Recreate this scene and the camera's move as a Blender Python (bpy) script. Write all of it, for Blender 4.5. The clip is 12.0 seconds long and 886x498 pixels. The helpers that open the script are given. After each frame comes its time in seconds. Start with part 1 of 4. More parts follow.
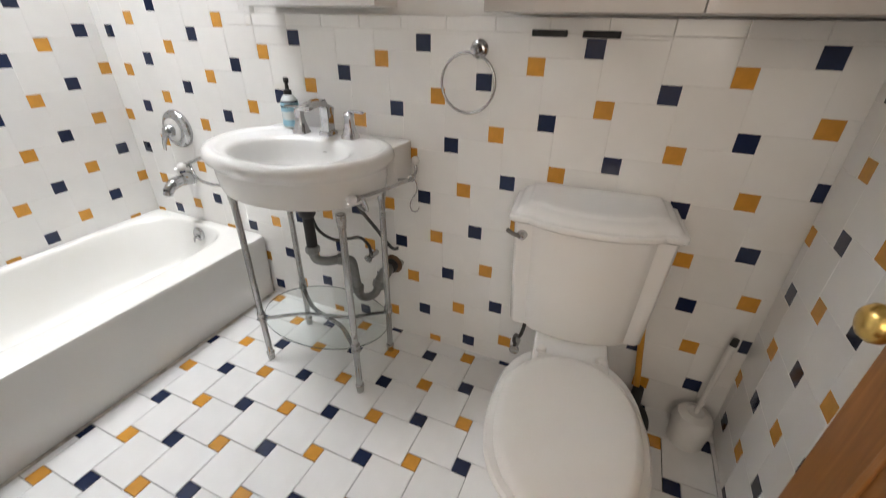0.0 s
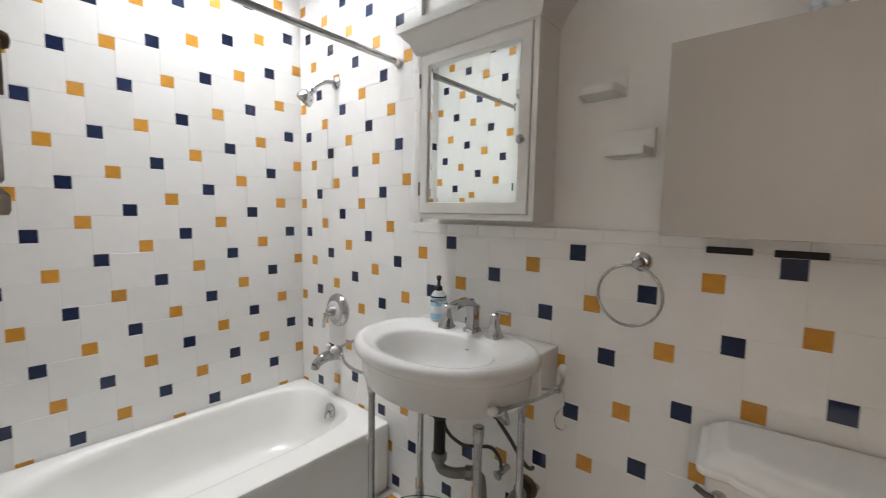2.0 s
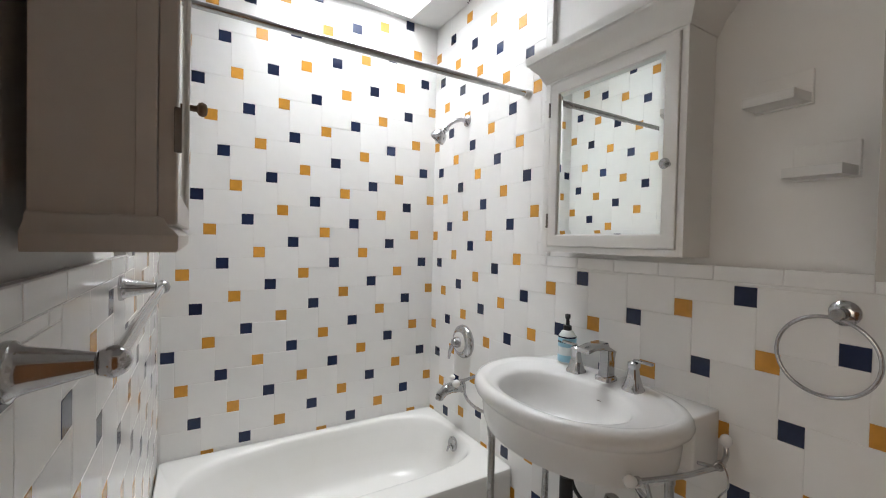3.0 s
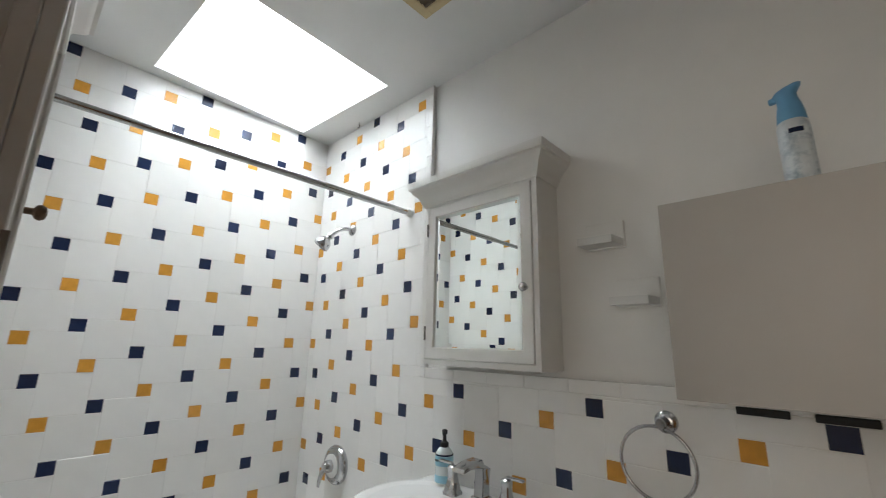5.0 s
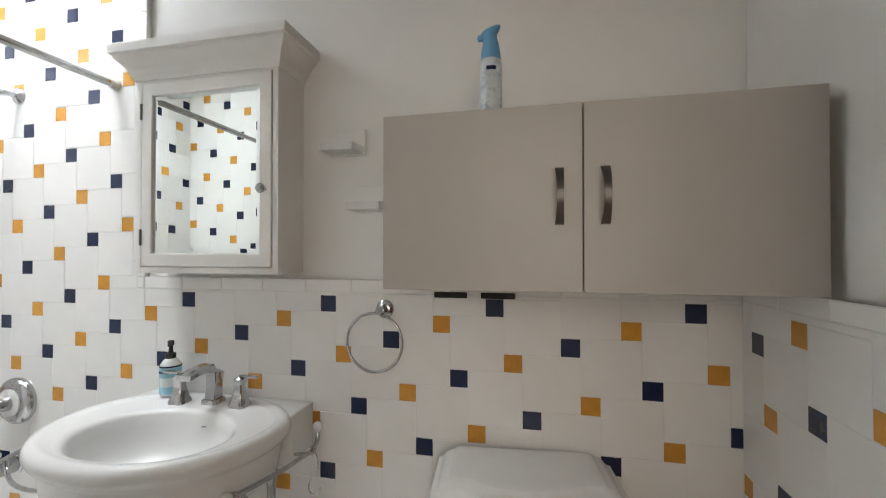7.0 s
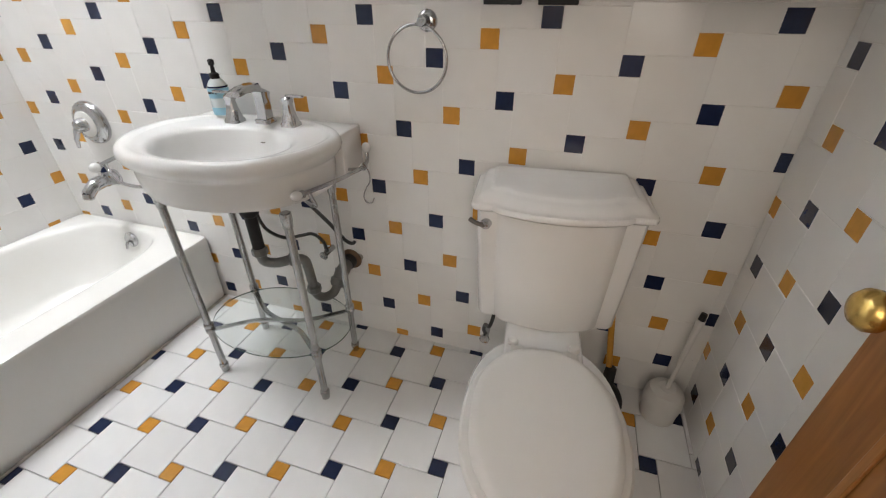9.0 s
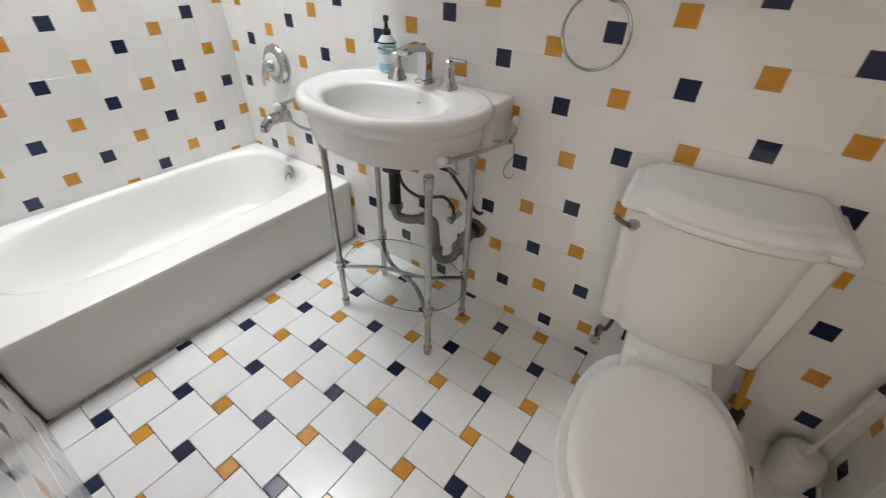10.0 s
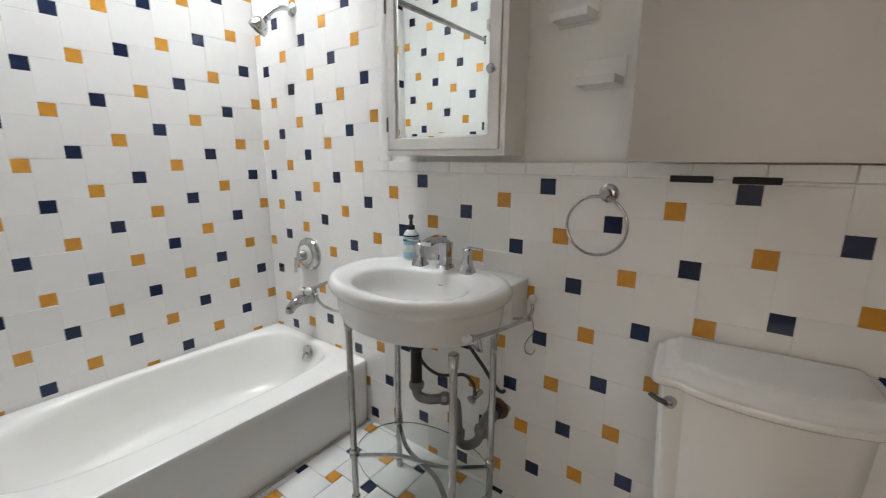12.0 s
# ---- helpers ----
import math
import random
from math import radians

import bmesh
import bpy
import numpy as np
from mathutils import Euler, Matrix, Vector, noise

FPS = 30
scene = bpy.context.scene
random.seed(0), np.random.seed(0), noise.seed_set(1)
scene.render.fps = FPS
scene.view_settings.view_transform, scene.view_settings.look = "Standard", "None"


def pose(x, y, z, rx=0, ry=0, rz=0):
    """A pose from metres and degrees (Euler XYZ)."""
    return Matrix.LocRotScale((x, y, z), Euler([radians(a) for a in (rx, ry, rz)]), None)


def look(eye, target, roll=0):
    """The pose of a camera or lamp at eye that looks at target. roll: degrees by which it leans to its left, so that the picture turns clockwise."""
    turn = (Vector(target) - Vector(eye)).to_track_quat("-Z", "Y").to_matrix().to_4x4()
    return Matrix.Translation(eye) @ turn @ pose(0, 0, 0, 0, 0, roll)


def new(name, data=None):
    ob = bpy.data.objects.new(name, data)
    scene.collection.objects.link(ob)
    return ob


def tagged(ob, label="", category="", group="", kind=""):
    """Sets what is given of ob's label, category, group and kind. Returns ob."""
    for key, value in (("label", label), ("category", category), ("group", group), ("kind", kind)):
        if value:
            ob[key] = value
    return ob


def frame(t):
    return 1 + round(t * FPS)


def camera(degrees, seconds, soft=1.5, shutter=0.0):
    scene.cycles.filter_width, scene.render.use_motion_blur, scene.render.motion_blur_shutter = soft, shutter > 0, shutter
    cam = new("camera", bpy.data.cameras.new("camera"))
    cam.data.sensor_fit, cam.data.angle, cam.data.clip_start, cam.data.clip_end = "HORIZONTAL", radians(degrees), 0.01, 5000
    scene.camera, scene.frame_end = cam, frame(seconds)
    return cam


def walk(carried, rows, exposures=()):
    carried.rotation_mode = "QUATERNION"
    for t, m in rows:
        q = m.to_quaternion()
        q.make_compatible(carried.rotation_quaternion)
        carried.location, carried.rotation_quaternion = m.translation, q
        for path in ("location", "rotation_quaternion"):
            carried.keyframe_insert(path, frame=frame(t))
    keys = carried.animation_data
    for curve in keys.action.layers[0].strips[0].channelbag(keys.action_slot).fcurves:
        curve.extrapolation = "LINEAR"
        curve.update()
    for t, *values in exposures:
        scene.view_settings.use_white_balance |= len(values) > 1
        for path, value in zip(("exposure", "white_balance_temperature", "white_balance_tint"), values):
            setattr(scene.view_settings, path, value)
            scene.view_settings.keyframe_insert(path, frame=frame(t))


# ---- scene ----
cam = camera(94.5, 12.0, 1.0, 0.2)

PATH = [
    (0, (2.228, -1.267, 1.229), (1.538, 0.342, 0.263), 1.1),
    (0.5, (2.222, -1.282, 1.252), (1.433, 0.496, 0.787), -0.2),
    (1, (2.222, -1.283, 1.259), (1.405, 0.524, 1.003), -0.2),
    (1.5, (2.171, -1.266, 1.277), (1.244, 0.499, 1.106), 0.4),
    (2, (2.114, -1.222, 1.287), (0.809, 0.284, 1.115), 1.1),
    (2.5, (2.098, -1.174, 1.293), (0.468, -0.018, 1.15), 1.6),
    (2.7, (2.095, -1.175, 1.293), (0.41, -0.105, 1.164), 1.7),
    (4.3, (2.125, -1.189, 1.334), (0.506, -0.118, 1.815), 1.5),
    (4.5, (2.131, -1.188, 1.333), (0.569, -0.038, 1.821), 1.4),
    (5, (2.134, -1.184, 1.339), (0.788, 0.224, 1.793), 1.4),
    (5.5, (2.154, -1.185, 1.343), (1.074, 0.447, 1.754), 1.1),
    (6, (2.182, -1.173, 1.34), (1.365, 0.618, 1.69), 0.6),
    (6.5, (2.214, -1.16, 1.343), (1.619, 0.737, 1.563), 0.0),
    (7, (2.22, -1.151, 1.328), (1.788, 0.802, 1.35), 0.0),
    (7.5, (2.216, -1.149, 1.311), (1.825, 0.792, 1.032), 0.3),
    (7.7, (2.214, -1.15, 1.288), (1.828, 0.772, 0.892), 0.2),
    (9.3, (2.195, -1.176, 1.217), (1.594, 0.351, 0.074), 0.5),
    (9.5, (2.171, -1.167, 1.236), (1.49, 0.292, 0.049), 0.7),
    (10, (2.135, -1.178, 1.233), (1.209, 0.14, 0.047), 2.0),
    (10.5, (2.119, -1.19, 1.231), (0.937, -0.016, 0.124), 2.6),
    (11, (2.122, -1.205, 1.238), (0.739, -0.001, 0.439), 1.7),
    (11.5, (2.121, -1.215, 1.246), (0.72, 0.102, 0.696), 0.9),
    (12, (2.114, -1.23, 1.253), (0.946, 0.338, 0.83), 0.3),
]
EXPOSURES = [(0, 0.28, 6600, 11), (0.5, 0.20, 6650, 12), (1.0, 0.03, 6650, 12), (1.5, -0.06, 6700, 13), (2.0, -0.28, 6600, 11), (2.5, -0.31, 6550, 11),
             (4.5, -0.37, 6400, 7), (5.5, -0.60, 6350, 6), (6.0, -0.47, 6400, 7), (6.5, -0.27, 6450, 8), (7.0, 0.0, 6450, 8), (7.7, 0.14, 6550, 11),
             (9.5, 0.20, 6550, 11), (10.5, 0.08, 6500, 10), (11.0, 0.05, 6500, 10), (12.0, -0.23, 6480, 9)]
walk(cam, [(t, look(eye, target, roll)) for t, eye, target, roll in PATH], EXPOSURES)

# ---- light ----
world = bpy.data.worlds.new("sky")
scene.world = world
world.use_nodes = True
wt = world.node_tree
sky = wt.nodes.new("ShaderNodeTexSky")
sky.sky_type = "NISHITA"
sky.sun_disc = False
sky.sun_elevation = radians(48)
sky.sun_rotation = radians(200)
wt.links.new(sky.outputs[0], wt.nodes["Background"].inputs[0])
wt.nodes["Background"].inputs[1].default_value = 0.12

sun_data = bpy.data.lights.new("sun", "SUN")
sun_data.energy = 0.8
sun_data.angle = radians(15)
sun_data.color = (1.0, 0.96, 0.9)
sun = new("sun", sun_data)
sun.matrix_world = look((0, 0, 8), (0.0, 6.0, 0), 0)

# daylight that falls down the skylight shaft
SKY_C, SKY_W, SKY_L, SKY_TURN, SHAFT = (0.413, -0.535), 0.721, 0.745, radians(3.6), 1.1
shaft_data = bpy.data.lights.new("skylight_daylight", "AREA")
shaft_data.shape = "RECTANGLE"
shaft_data.size, shaft_data.size_y = 0.70, 0.72
shaft_data.energy = 66
shaft_data.color = (0.95, 0.975, 1.0)
shaft_light = new("skylight_daylight", shaft_data)
H_LAMP = 2.522 + SHAFT - 0.02
shaft_light.matrix_world = pose(SKY_C[0], SKY_C[1], H_LAMP, 0, 0, 3.6)

# added fill lamp in the unseen hall, brightening the room through the doorway
hall_data = bpy.data.lights.new("hall_fill", "AREA")
hall_data.shape = "RECTANGLE"
hall_data.size, hall_data.size_y = 2.0, 1.3
hall_data.energy = 22.0
hall_data.color = (1.0, 0.89, 0.77)
hall_light = new("hall_fill", hall_data)
hall_light.matrix_world = look((2.3, -2.95, 1.6), (2.2, 0, 1.3), 0)


# ---- materials ----
def mat(name, color, rough=0.5, metal=0.0, coat=0.0, vary=0.0, grain=0.0, scale=30.0, bump=0.0, stain=None,
        stain_scale=3.0, stain_amount=0.0, rough_vary=0.0):
    """Principled surface with fine grain, large blotches, per-object tint and a fine relief."""
    m = bpy.data.materials.new(name)
    m.use_nodes = True
    nt = m.node_tree
    b = nt.nodes["Principled BSDF"]
    b.inputs["Roughness"].default_value = rough
    b.inputs["Metallic"].default_value = metal
    b.inputs["Coat Weight"].default_value = coat
    b.inputs["Coat Roughness"].default_value = 0.08
    tc = nt.nodes.new("ShaderNodeTexCoord")
    rgb = nt.nodes.new("ShaderNodeRGB")
    rgb.outputs[0].default_value = (*color, 1)
    out = rgb.outputs[0]
    if vary:
        oi = nt.nodes.new("ShaderNodeObjectInfo")
        mr = nt.nodes.new("ShaderNodeMapRange")
        mr.inputs["To Min"].default_value, mr.inputs["To Max"].default_value = 1 - vary, 1 + vary
        hs = nt.nodes.new("ShaderNodeHueSaturation")
        nt.links.new(oi.outputs["Random"], mr.inputs["Value"])
        nt.links.new(mr.outputs[0], hs.inputs["Value"])
        nt.links.new(out, hs.inputs["Color"])
        out = hs.outputs[0]
    if grain:
        n = nt.nodes.new("ShaderNodeTexNoise")
        n.inputs["Scale"].default_value, n.inputs["Detail"].default_value = scale, 6
        nt.links.new(tc.outputs["Object"], n.inputs["Vector"])
        mr = nt.nodes.new("ShaderNodeMapRange")
        mr.inputs["From Min"].default_value, mr.inputs["From Max"].default_value = 0.3, 0.7
        mr.inputs["To Min"].default_value, mr.inputs["To Max"].default_value = 1 - grain, 1 + grain
        hs = nt.nodes.new("ShaderNodeHueSaturation")
        nt.links.new(n.outputs["Fac"], mr.inputs["Value"])
        nt.links.new(mr.outputs[0], hs.inputs["Value"])
        nt.links.new(out, hs.inputs["Color"])
        out = hs.outputs[0]
    if stain_amount:
        n = nt.nodes.new("ShaderNodeTexNoise")
        n.inputs["Scale"].default_value, n.inputs["Detail"].default_value = stain_scale, 8
        n.inputs["Roughness"].default_value = 0.65
        nt.links.new(tc.outputs["Object"], n.inputs["Vector"])
        mr = nt.nodes.new("ShaderNodeMapRange")
        mr.inputs["From Min"].default_value, mr.inputs["From Max"].default_value = 0.48, 0.75
        mr.inputs["To Max"].default_value = stain_amount
        mx = nt.nodes.new("ShaderNodeMix")
        mx.data_type = "RGBA"
        nt.links.new(n.outputs["Fac"], mr.inputs["Value"])
        nt.links.new(mr.outputs[0], mx.inputs["Factor"])
        nt.links.new(out, mx.inputs["A"])
        mx.inputs["B"].default_value = (*(stain or color), 1)
        out = mx.outputs["Result"]
    if rough_vary:
        n = nt.nodes.new("ShaderNodeTexNoise")
        n.inputs["Scale"].default_value, n.inputs["Detail"].default_value = 9, 5
        nt.links.new(tc.outputs["Object"], n.inputs["Vector"])
        mr = nt.nodes.new("ShaderNodeMapRange")
        mr.inputs["To Min"].default_value = max(0.02, rough - rough_vary)
        mr.inputs["To Max"].default_value = rough + rough_vary
        nt.links.new(n.outputs["Fac"], mr.inputs["Value"])
        nt.links.new(mr.outputs[0], b.inputs["Roughness"])
    if bump:
        n = nt.nodes.new("ShaderNodeTexNoise")
        n.inputs["Scale"].default_value, n.inputs["Detail"].default_value = scale * 1.7, 4
        nt.links.new(tc.outputs["Object"], n.inputs["Vector"])
        bp = nt.nodes.new("ShaderNodeBump")
        bp.inputs["Strength"].default_value, bp.inputs["Distance"].default_value = bump, 0.002
        nt.links.new(n.outputs["Fac"], bp.inputs["Height"])
        nt.links.new(bp.outputs[0], b.inputs["Normal"])
    nt.links.new(out, b.inputs["Base Color"])
    return m


def wood_mat(name, dark, light, rough=0.35):
    m = bpy.data.materials.new(name)
    m.use_nodes = True
    nt = m.node_tree
    b = nt.nodes["Principled BSDF"]
    b.inputs["Roughness"].default_value = rough
    tc = nt.nodes.new("ShaderNodeTexCoord")
    mp = nt.nodes.new("ShaderNodeMapping")
    mp.inputs["Scale"].default_value = (9, 9, 0.7)
    n = nt.nodes.new("ShaderNodeTexNoise")
    n.inputs["Scale"].default_value, n.inputs["Detail"].default_value, n.inputs["Distortion"].default_value = 4, 9, 1.2
    r = nt.nodes.new("ShaderNodeValToRGB")
    r.color_ramp.elements[0].color, r.color_ramp.elements[1].color = (*dark, 1), (*light, 1)
    r.color_ramp.elements[0].position, r.color_ramp.elements[1].position = 0.3, 0.7
    nt.links.new(tc.outputs["Object"], mp.inputs["Vector"])
    nt.links.new(mp.outputs[0], n.inputs["Vector"])
    nt.links.new(n.outputs["Fac"], r.inputs["Fac"])
    nt.links.new(r.outputs[0], b.inputs["Base Color"])
    return m


def glass_mat(name, color=(0.965, 0.985, 0.978), rough=0.0):
    """Thin clear glass: see-through, with a gloss that grows towards grazing views."""
    m = bpy.data.materials.new(name)
    m.use_nodes = True
    nt = m.node_tree
    nt.nodes.remove(nt.nodes["Principled BSDF"])
    tr = nt.nodes.new("ShaderNodeBsdfTransparent")
    tr.inputs[0].default_value = (*color, 1)
    gl = nt.nodes.new("ShaderNodeBsdfGlossy")
    gl.inputs["Roughness"].default_value = rough
    lw = nt.nodes.new("ShaderNodeLayerWeight")
    pw = nt.nodes.new("ShaderNodeMath")
    pw.operation = "POWER"
    pw.inputs[1].default_value = 4.0
    ad = nt.nodes.new("ShaderNodeMath")
    ad.operation = "MULTIPLY_ADD"
    ad.inputs[1].default_value, ad.inputs[2].default_value = 0.7, 0.035
    mx = nt.nodes.new("ShaderNodeMixShader")
    nt.links.new(lw.outputs["Facing"], pw.inputs[0])
    nt.links.new(pw.outputs[0], ad.inputs[0])
    nt.links.new(ad.outputs[0], mx.inputs[0])
    nt.links.new(tr.outputs[0], mx.inputs[1])
    nt.links.new(gl.outputs[0], mx.inputs[2])
    nt.links.new(mx.outputs[0], nt.nodes["Material Output"].inputs[0])
    return m


WHITE_TILE = mat("glazed_white_tile", (0.83, 0.82, 0.80), 0.12, vary=0.02, grain=0.015, scale=14, bump=0.05,
                 rough_vary=0.04)
NAVY_TILE = mat("glazed_navy_tile", (0.015, 0.024, 0.066), 0.12, vary=0.18, grain=0.1, scale=40, bump=0.05)
OCHRE_TILE = mat("glazed_ochre_tile", (0.60, 0.285, 0.045), 0.12, vary=0.07, grain=0.08, scale=40, bump=0.05)
SLATE_TILE = mat("worn_slate_blue_tile", (0.10, 0.12, 0.17), 0.3, vary=0.1, grain=0.1, scale=40)
FLOOR_TILE = mat("glazed_floor_tile", (0.83, 0.83, 0.825), 0.24, vary=0.03, grain=0.025, scale=12, bump=0.06,
                 stain=(0.5, 0.48, 0.45), stain_scale=5, stain_amount=0.1, rough_vary=0.1)
GROUT = mat("white_wall_grout", (0.77, 0.755, 0.73), 0.9, grain=0.08, scale=60, bump=0.2)
FLOOR_GROUT = mat("dark_floor_grout", (0.15, 0.143, 0.135), 0.9, grain=0.25, scale=25, bump=0.3)
PAINT = mat("off_white_wall_paint", (0.83, 0.815, 0.79), 0.55, grain=0.02, scale=6, bump=0.12)
CEILING_PAINT = mat("matt_white_ceiling_paint", (0.78, 0.78, 0.77), 0.8, grain=0.02, scale=5, bump=0.1)
SHAFT_PAINT = mat("white_shaft_paint", (0.88, 0.89, 0.90), 0.7, grain=0.015, scale=5)
ENAMEL = mat("white_bathtub_enamel", (0.80, 0.795, 0.765), 0.24, coat=0.1, grain=0.02, scale=4, stain=(0.6, 0.55, 0.45),
             stain_scale=4, stain_amount=0.14, rough_vary=0.05)
PORCELAIN = mat("white_porcelain", (0.79, 0.785, 0.77), 0.24, coat=0.05, grain=0.012, scale=6, rough_vary=0.03)
SEAT_PLASTIC = mat("white_seat_plastic", (0.76, 0.75, 0.72), 0.3, grain=0.012, scale=8)
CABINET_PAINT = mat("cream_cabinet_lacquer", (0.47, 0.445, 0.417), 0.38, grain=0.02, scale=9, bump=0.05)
MED_PAINT = mat("white_cabinet_paint", (0.78, 0.765, 0.735), 0.35, grain=0.02, scale=9, bump=0.06)
CHROME = mat("polished_chrome", (0.50, 0.50, 0.51), 0.15, metal=1, grain=0.05, scale=20, rough_vary=0.06)
NICKEL = mat("brushed_nickel", (0.17, 0.155, 0.14), 0.45, metal=1, grain=0.06, scale=60)
DULL_CHROME = mat("dull_chrome_pipe", (0.46, 0.46, 0.455), 0.24, metal=1, grain=0.12, scale=30, rough_vary=0.1)
BRASS = mat("worn_brass", (0.72, 0.50, 0.16), 0.25, metal=1, grain=0.1, scale=30)
BLACK = mat("black_plastic", (0.008, 0.008, 0.009), 0.55, grain=0.1, scale=40)
RUBBER = mat("black_rubber", (0.02, 0.02, 0.021), 0.6, grain=0.15, scale=30)
GREY_PIPE = mat("grey_painted_pipe", (0.20, 0.20, 0.195), 0.32, metal=0.5, grain=0.15, scale=25)
BRAID = mat("dark_braided_hose", (0.07, 0.07, 0.068), 0.45, metal=0.7, grain=0.3, scale=150)
RUST = mat("rusty_stained_metal", (0.13, 0.075, 0.04), 0.75, grain=0.35, scale=40, bump=0.3)
MIRROR = mat("silvered_mirror", (0.93, 0.97, 0.945), 0.01, metal=1)
GLASS = glass_mat("clear_green_glass")
GLASS_EDGE = mat("green_glass_edge", (0.03, 0.075, 0.062), 0.08, grain=0.1, scale=20)
SKY_GLASS = glass_mat("skylight_glass", (0.97, 0.98, 1.0))
BLUE_CAP = mat("blue_plastic_cap", (0.13, 0.33, 0.55), 0.4, grain=0.05, scale=30)
CAN_WHITE = mat("white_printed_can", (0.64, 0.69, 0.72), 0.3, grain=0.15, scale=22, stain=(0.12, 0.22, 0.30),
                stain_scale=45, stain_amount=0.85)
SOAP_BLUE = mat("pale_blue_soap_label", (0.30, 0.56, 0.68), 0.35, grain=0.08, scale=40)
SOAP_WHITE = mat("milky_soap_bottle", (0.74, 0.79, 0.80), 0.25, grain=0.05, scale=30)
PLASTIC_WHITE = mat("white_plastic", (0.72, 0.71, 0.69), 0.4, grain=0.03, scale=20)
BEIGE_PLASTIC = mat("yellowed_plastic", (0.55, 0.44, 0.24), 0.5, grain=0.08, scale=20)
BROWN_GRILLE = mat("brown_grille", (0.14, 0.10, 0.065), 0.6, grain=0.2, scale=30)
YELLOW = mat("yellow_lacquered_wood", (0.56, 0.27, 0.03), 0.4, grain=0.08, scale=30)
# taupe of the front-wall cabinet, part of its darkness is shade put into the colour
SHADED_TAUPE_PAINT = mat("shade_darkened_taupe_paint", (0.60, 0.555, 0.515), 0.4, grain=0.03, scale=9, bump=0.06)
DOOR_WOOD = wood_mat("orange_stained_wood", (0.20, 0.075, 0.018), (0.36, 0.15, 0.038))
HALL_WOOD = wood_mat("hall_floor_wood", (0.14, 0.07, 0.03), (0.25, 0.13, 0.06))
CAULK = mat("grimy_caulk", (0.58, 0.54, 0.48), 0.8, grain=0.3, scale=30)


# ---- mesh helpers ----
def obj(name, bm, material, smooth=False, sharp=38):
    me = bpy.data.meshes.new(name)
    bmesh.ops.recalc_face_normals(bm, faces=bm.faces)
    bm.to_mesh(me)
    bm.free()
    me.materials.append(material)
    if smooth:
        for p in me.polygons:
            p.use_smooth = True
        me.set_sharp_from_angle(angle=radians(sharp))
    return new(name, me)


def part(name, bm, material, parent, label="", smooth=True, sharp=38):
    ob = obj(name, bm, material, smooth, sharp)
    ob.parent = parent
    if label:
        ob["label"] = label
    return ob


def thing(name, label, category, group="", kind=""):
    return tagged(new(name), label, category, group, kind)


def box(bm, x0, x1, y0, y1, z0, z1, bevel=0.0, seg=2):
    vs = [bm.verts.new((x, y, z)) for x in (x0, x1) for y in (y0, y1) for z in (z0, z1)]
    fs = [bm.faces.new([vs[i] for i in f]) for f in
          ((0, 1, 3, 2), (4, 6, 7, 5), (0, 4, 5, 1), (2, 3, 7, 6), (0, 2, 6, 4), (1, 5, 7, 3))]
    if bevel:
        es = list({e for f in fs for e in f.edges})
        bmesh.ops.bevel(bm, geom=es, offset=bevel, segments=seg, affect="EDGES", profile=0.5)
    return bm


def boxm(*a, **k):
    return box(bmesh.new(), *a, **k)


def loft(bm, rings, cap0=True, cap1=True, closed=True):
    rows = [[bm.verts.new(p) for p in r] for r in rings]
    n = len(rows[0])
    for a, b in zip(rows, rows[1:]):
        for i in range(n if closed else n - 1):
            j = (i + 1) % n
            bm.faces.new((a[i], a[j], b[j], b[i]))
    if cap0:
        bm.faces.new(rows[0])
    if cap1:
        bm.faces.new(rows[-1])
    return bm


def lathe(bm, prof, m=None, n=24):
    """Turned shape round z from (radius, z) pairs, moved by m."""
    m = m or Matrix()
    return loft(bm, [[m @ Vector((r * math.cos(2 * math.pi * i / n), r * math.sin(2 * math.pi * i / n), z))
                      for i in range(n)] for r, z in prof])


def smooth_path(pts, steps=6):
    pts = [Vector(p) for p in pts]
    out = []
    ext = [2 * pts[0] - pts[1], *pts, 2 * pts[-1] - pts[-2]]
    for a, b, c, d in zip(ext, ext[1:], ext[2:], ext[3:]):
        for k in range(steps):
            t = k / steps
            out.append(0.5 * ((2 * b) + (c - a) * t + (2 * a - 5 * b + 4 * c - d) * t * t
                              + (3 * b - a - 3 * c + d) * t ** 3))
    return out + [pts[-1]]


def tube(bm, pts, r, n=12, flat=1.0):
    """A round rod along points; r is a number or one for each point."""
    pts = [Vector(p) for p in pts]
    rs = r if isinstance(r, (list, tuple)) else [r] * len(pts)
    up = None
    rings = []
    for i, p in enumerate(pts):
        d = (pts[min(i + 1, len(pts) - 1)] - pts[max(i - 1, 0)]).normalized()
        if up is None:
            up = d.orthogonal().normalized()
        up = (up - d * up.dot(d)).normalized()
        side = d.cross(up)
        rings.append([p + rs[i] * (math.cos(2 * math.pi * k / n) * up + flat * math.sin(2 * math.pi * k / n) * side)
                      for k in range(n)])
    return loft(bm, rings)


def ball(bm, c, r, n=14):
    k = 8
    return lathe(bm, [(max(r * math.sin(math.pi * i / k), r * 0.02), -r * math.cos(math.pi * i / k))
                      for i in range(k + 1)], Matrix.Translation(c), n)


def rail(z_axis, at):
    """A pose at a place with its z axis along the given way."""
    return Matrix.Translation(at) @ Vector(z_axis).to_track_quat("Z", "Y").to_matrix().to_4x4()


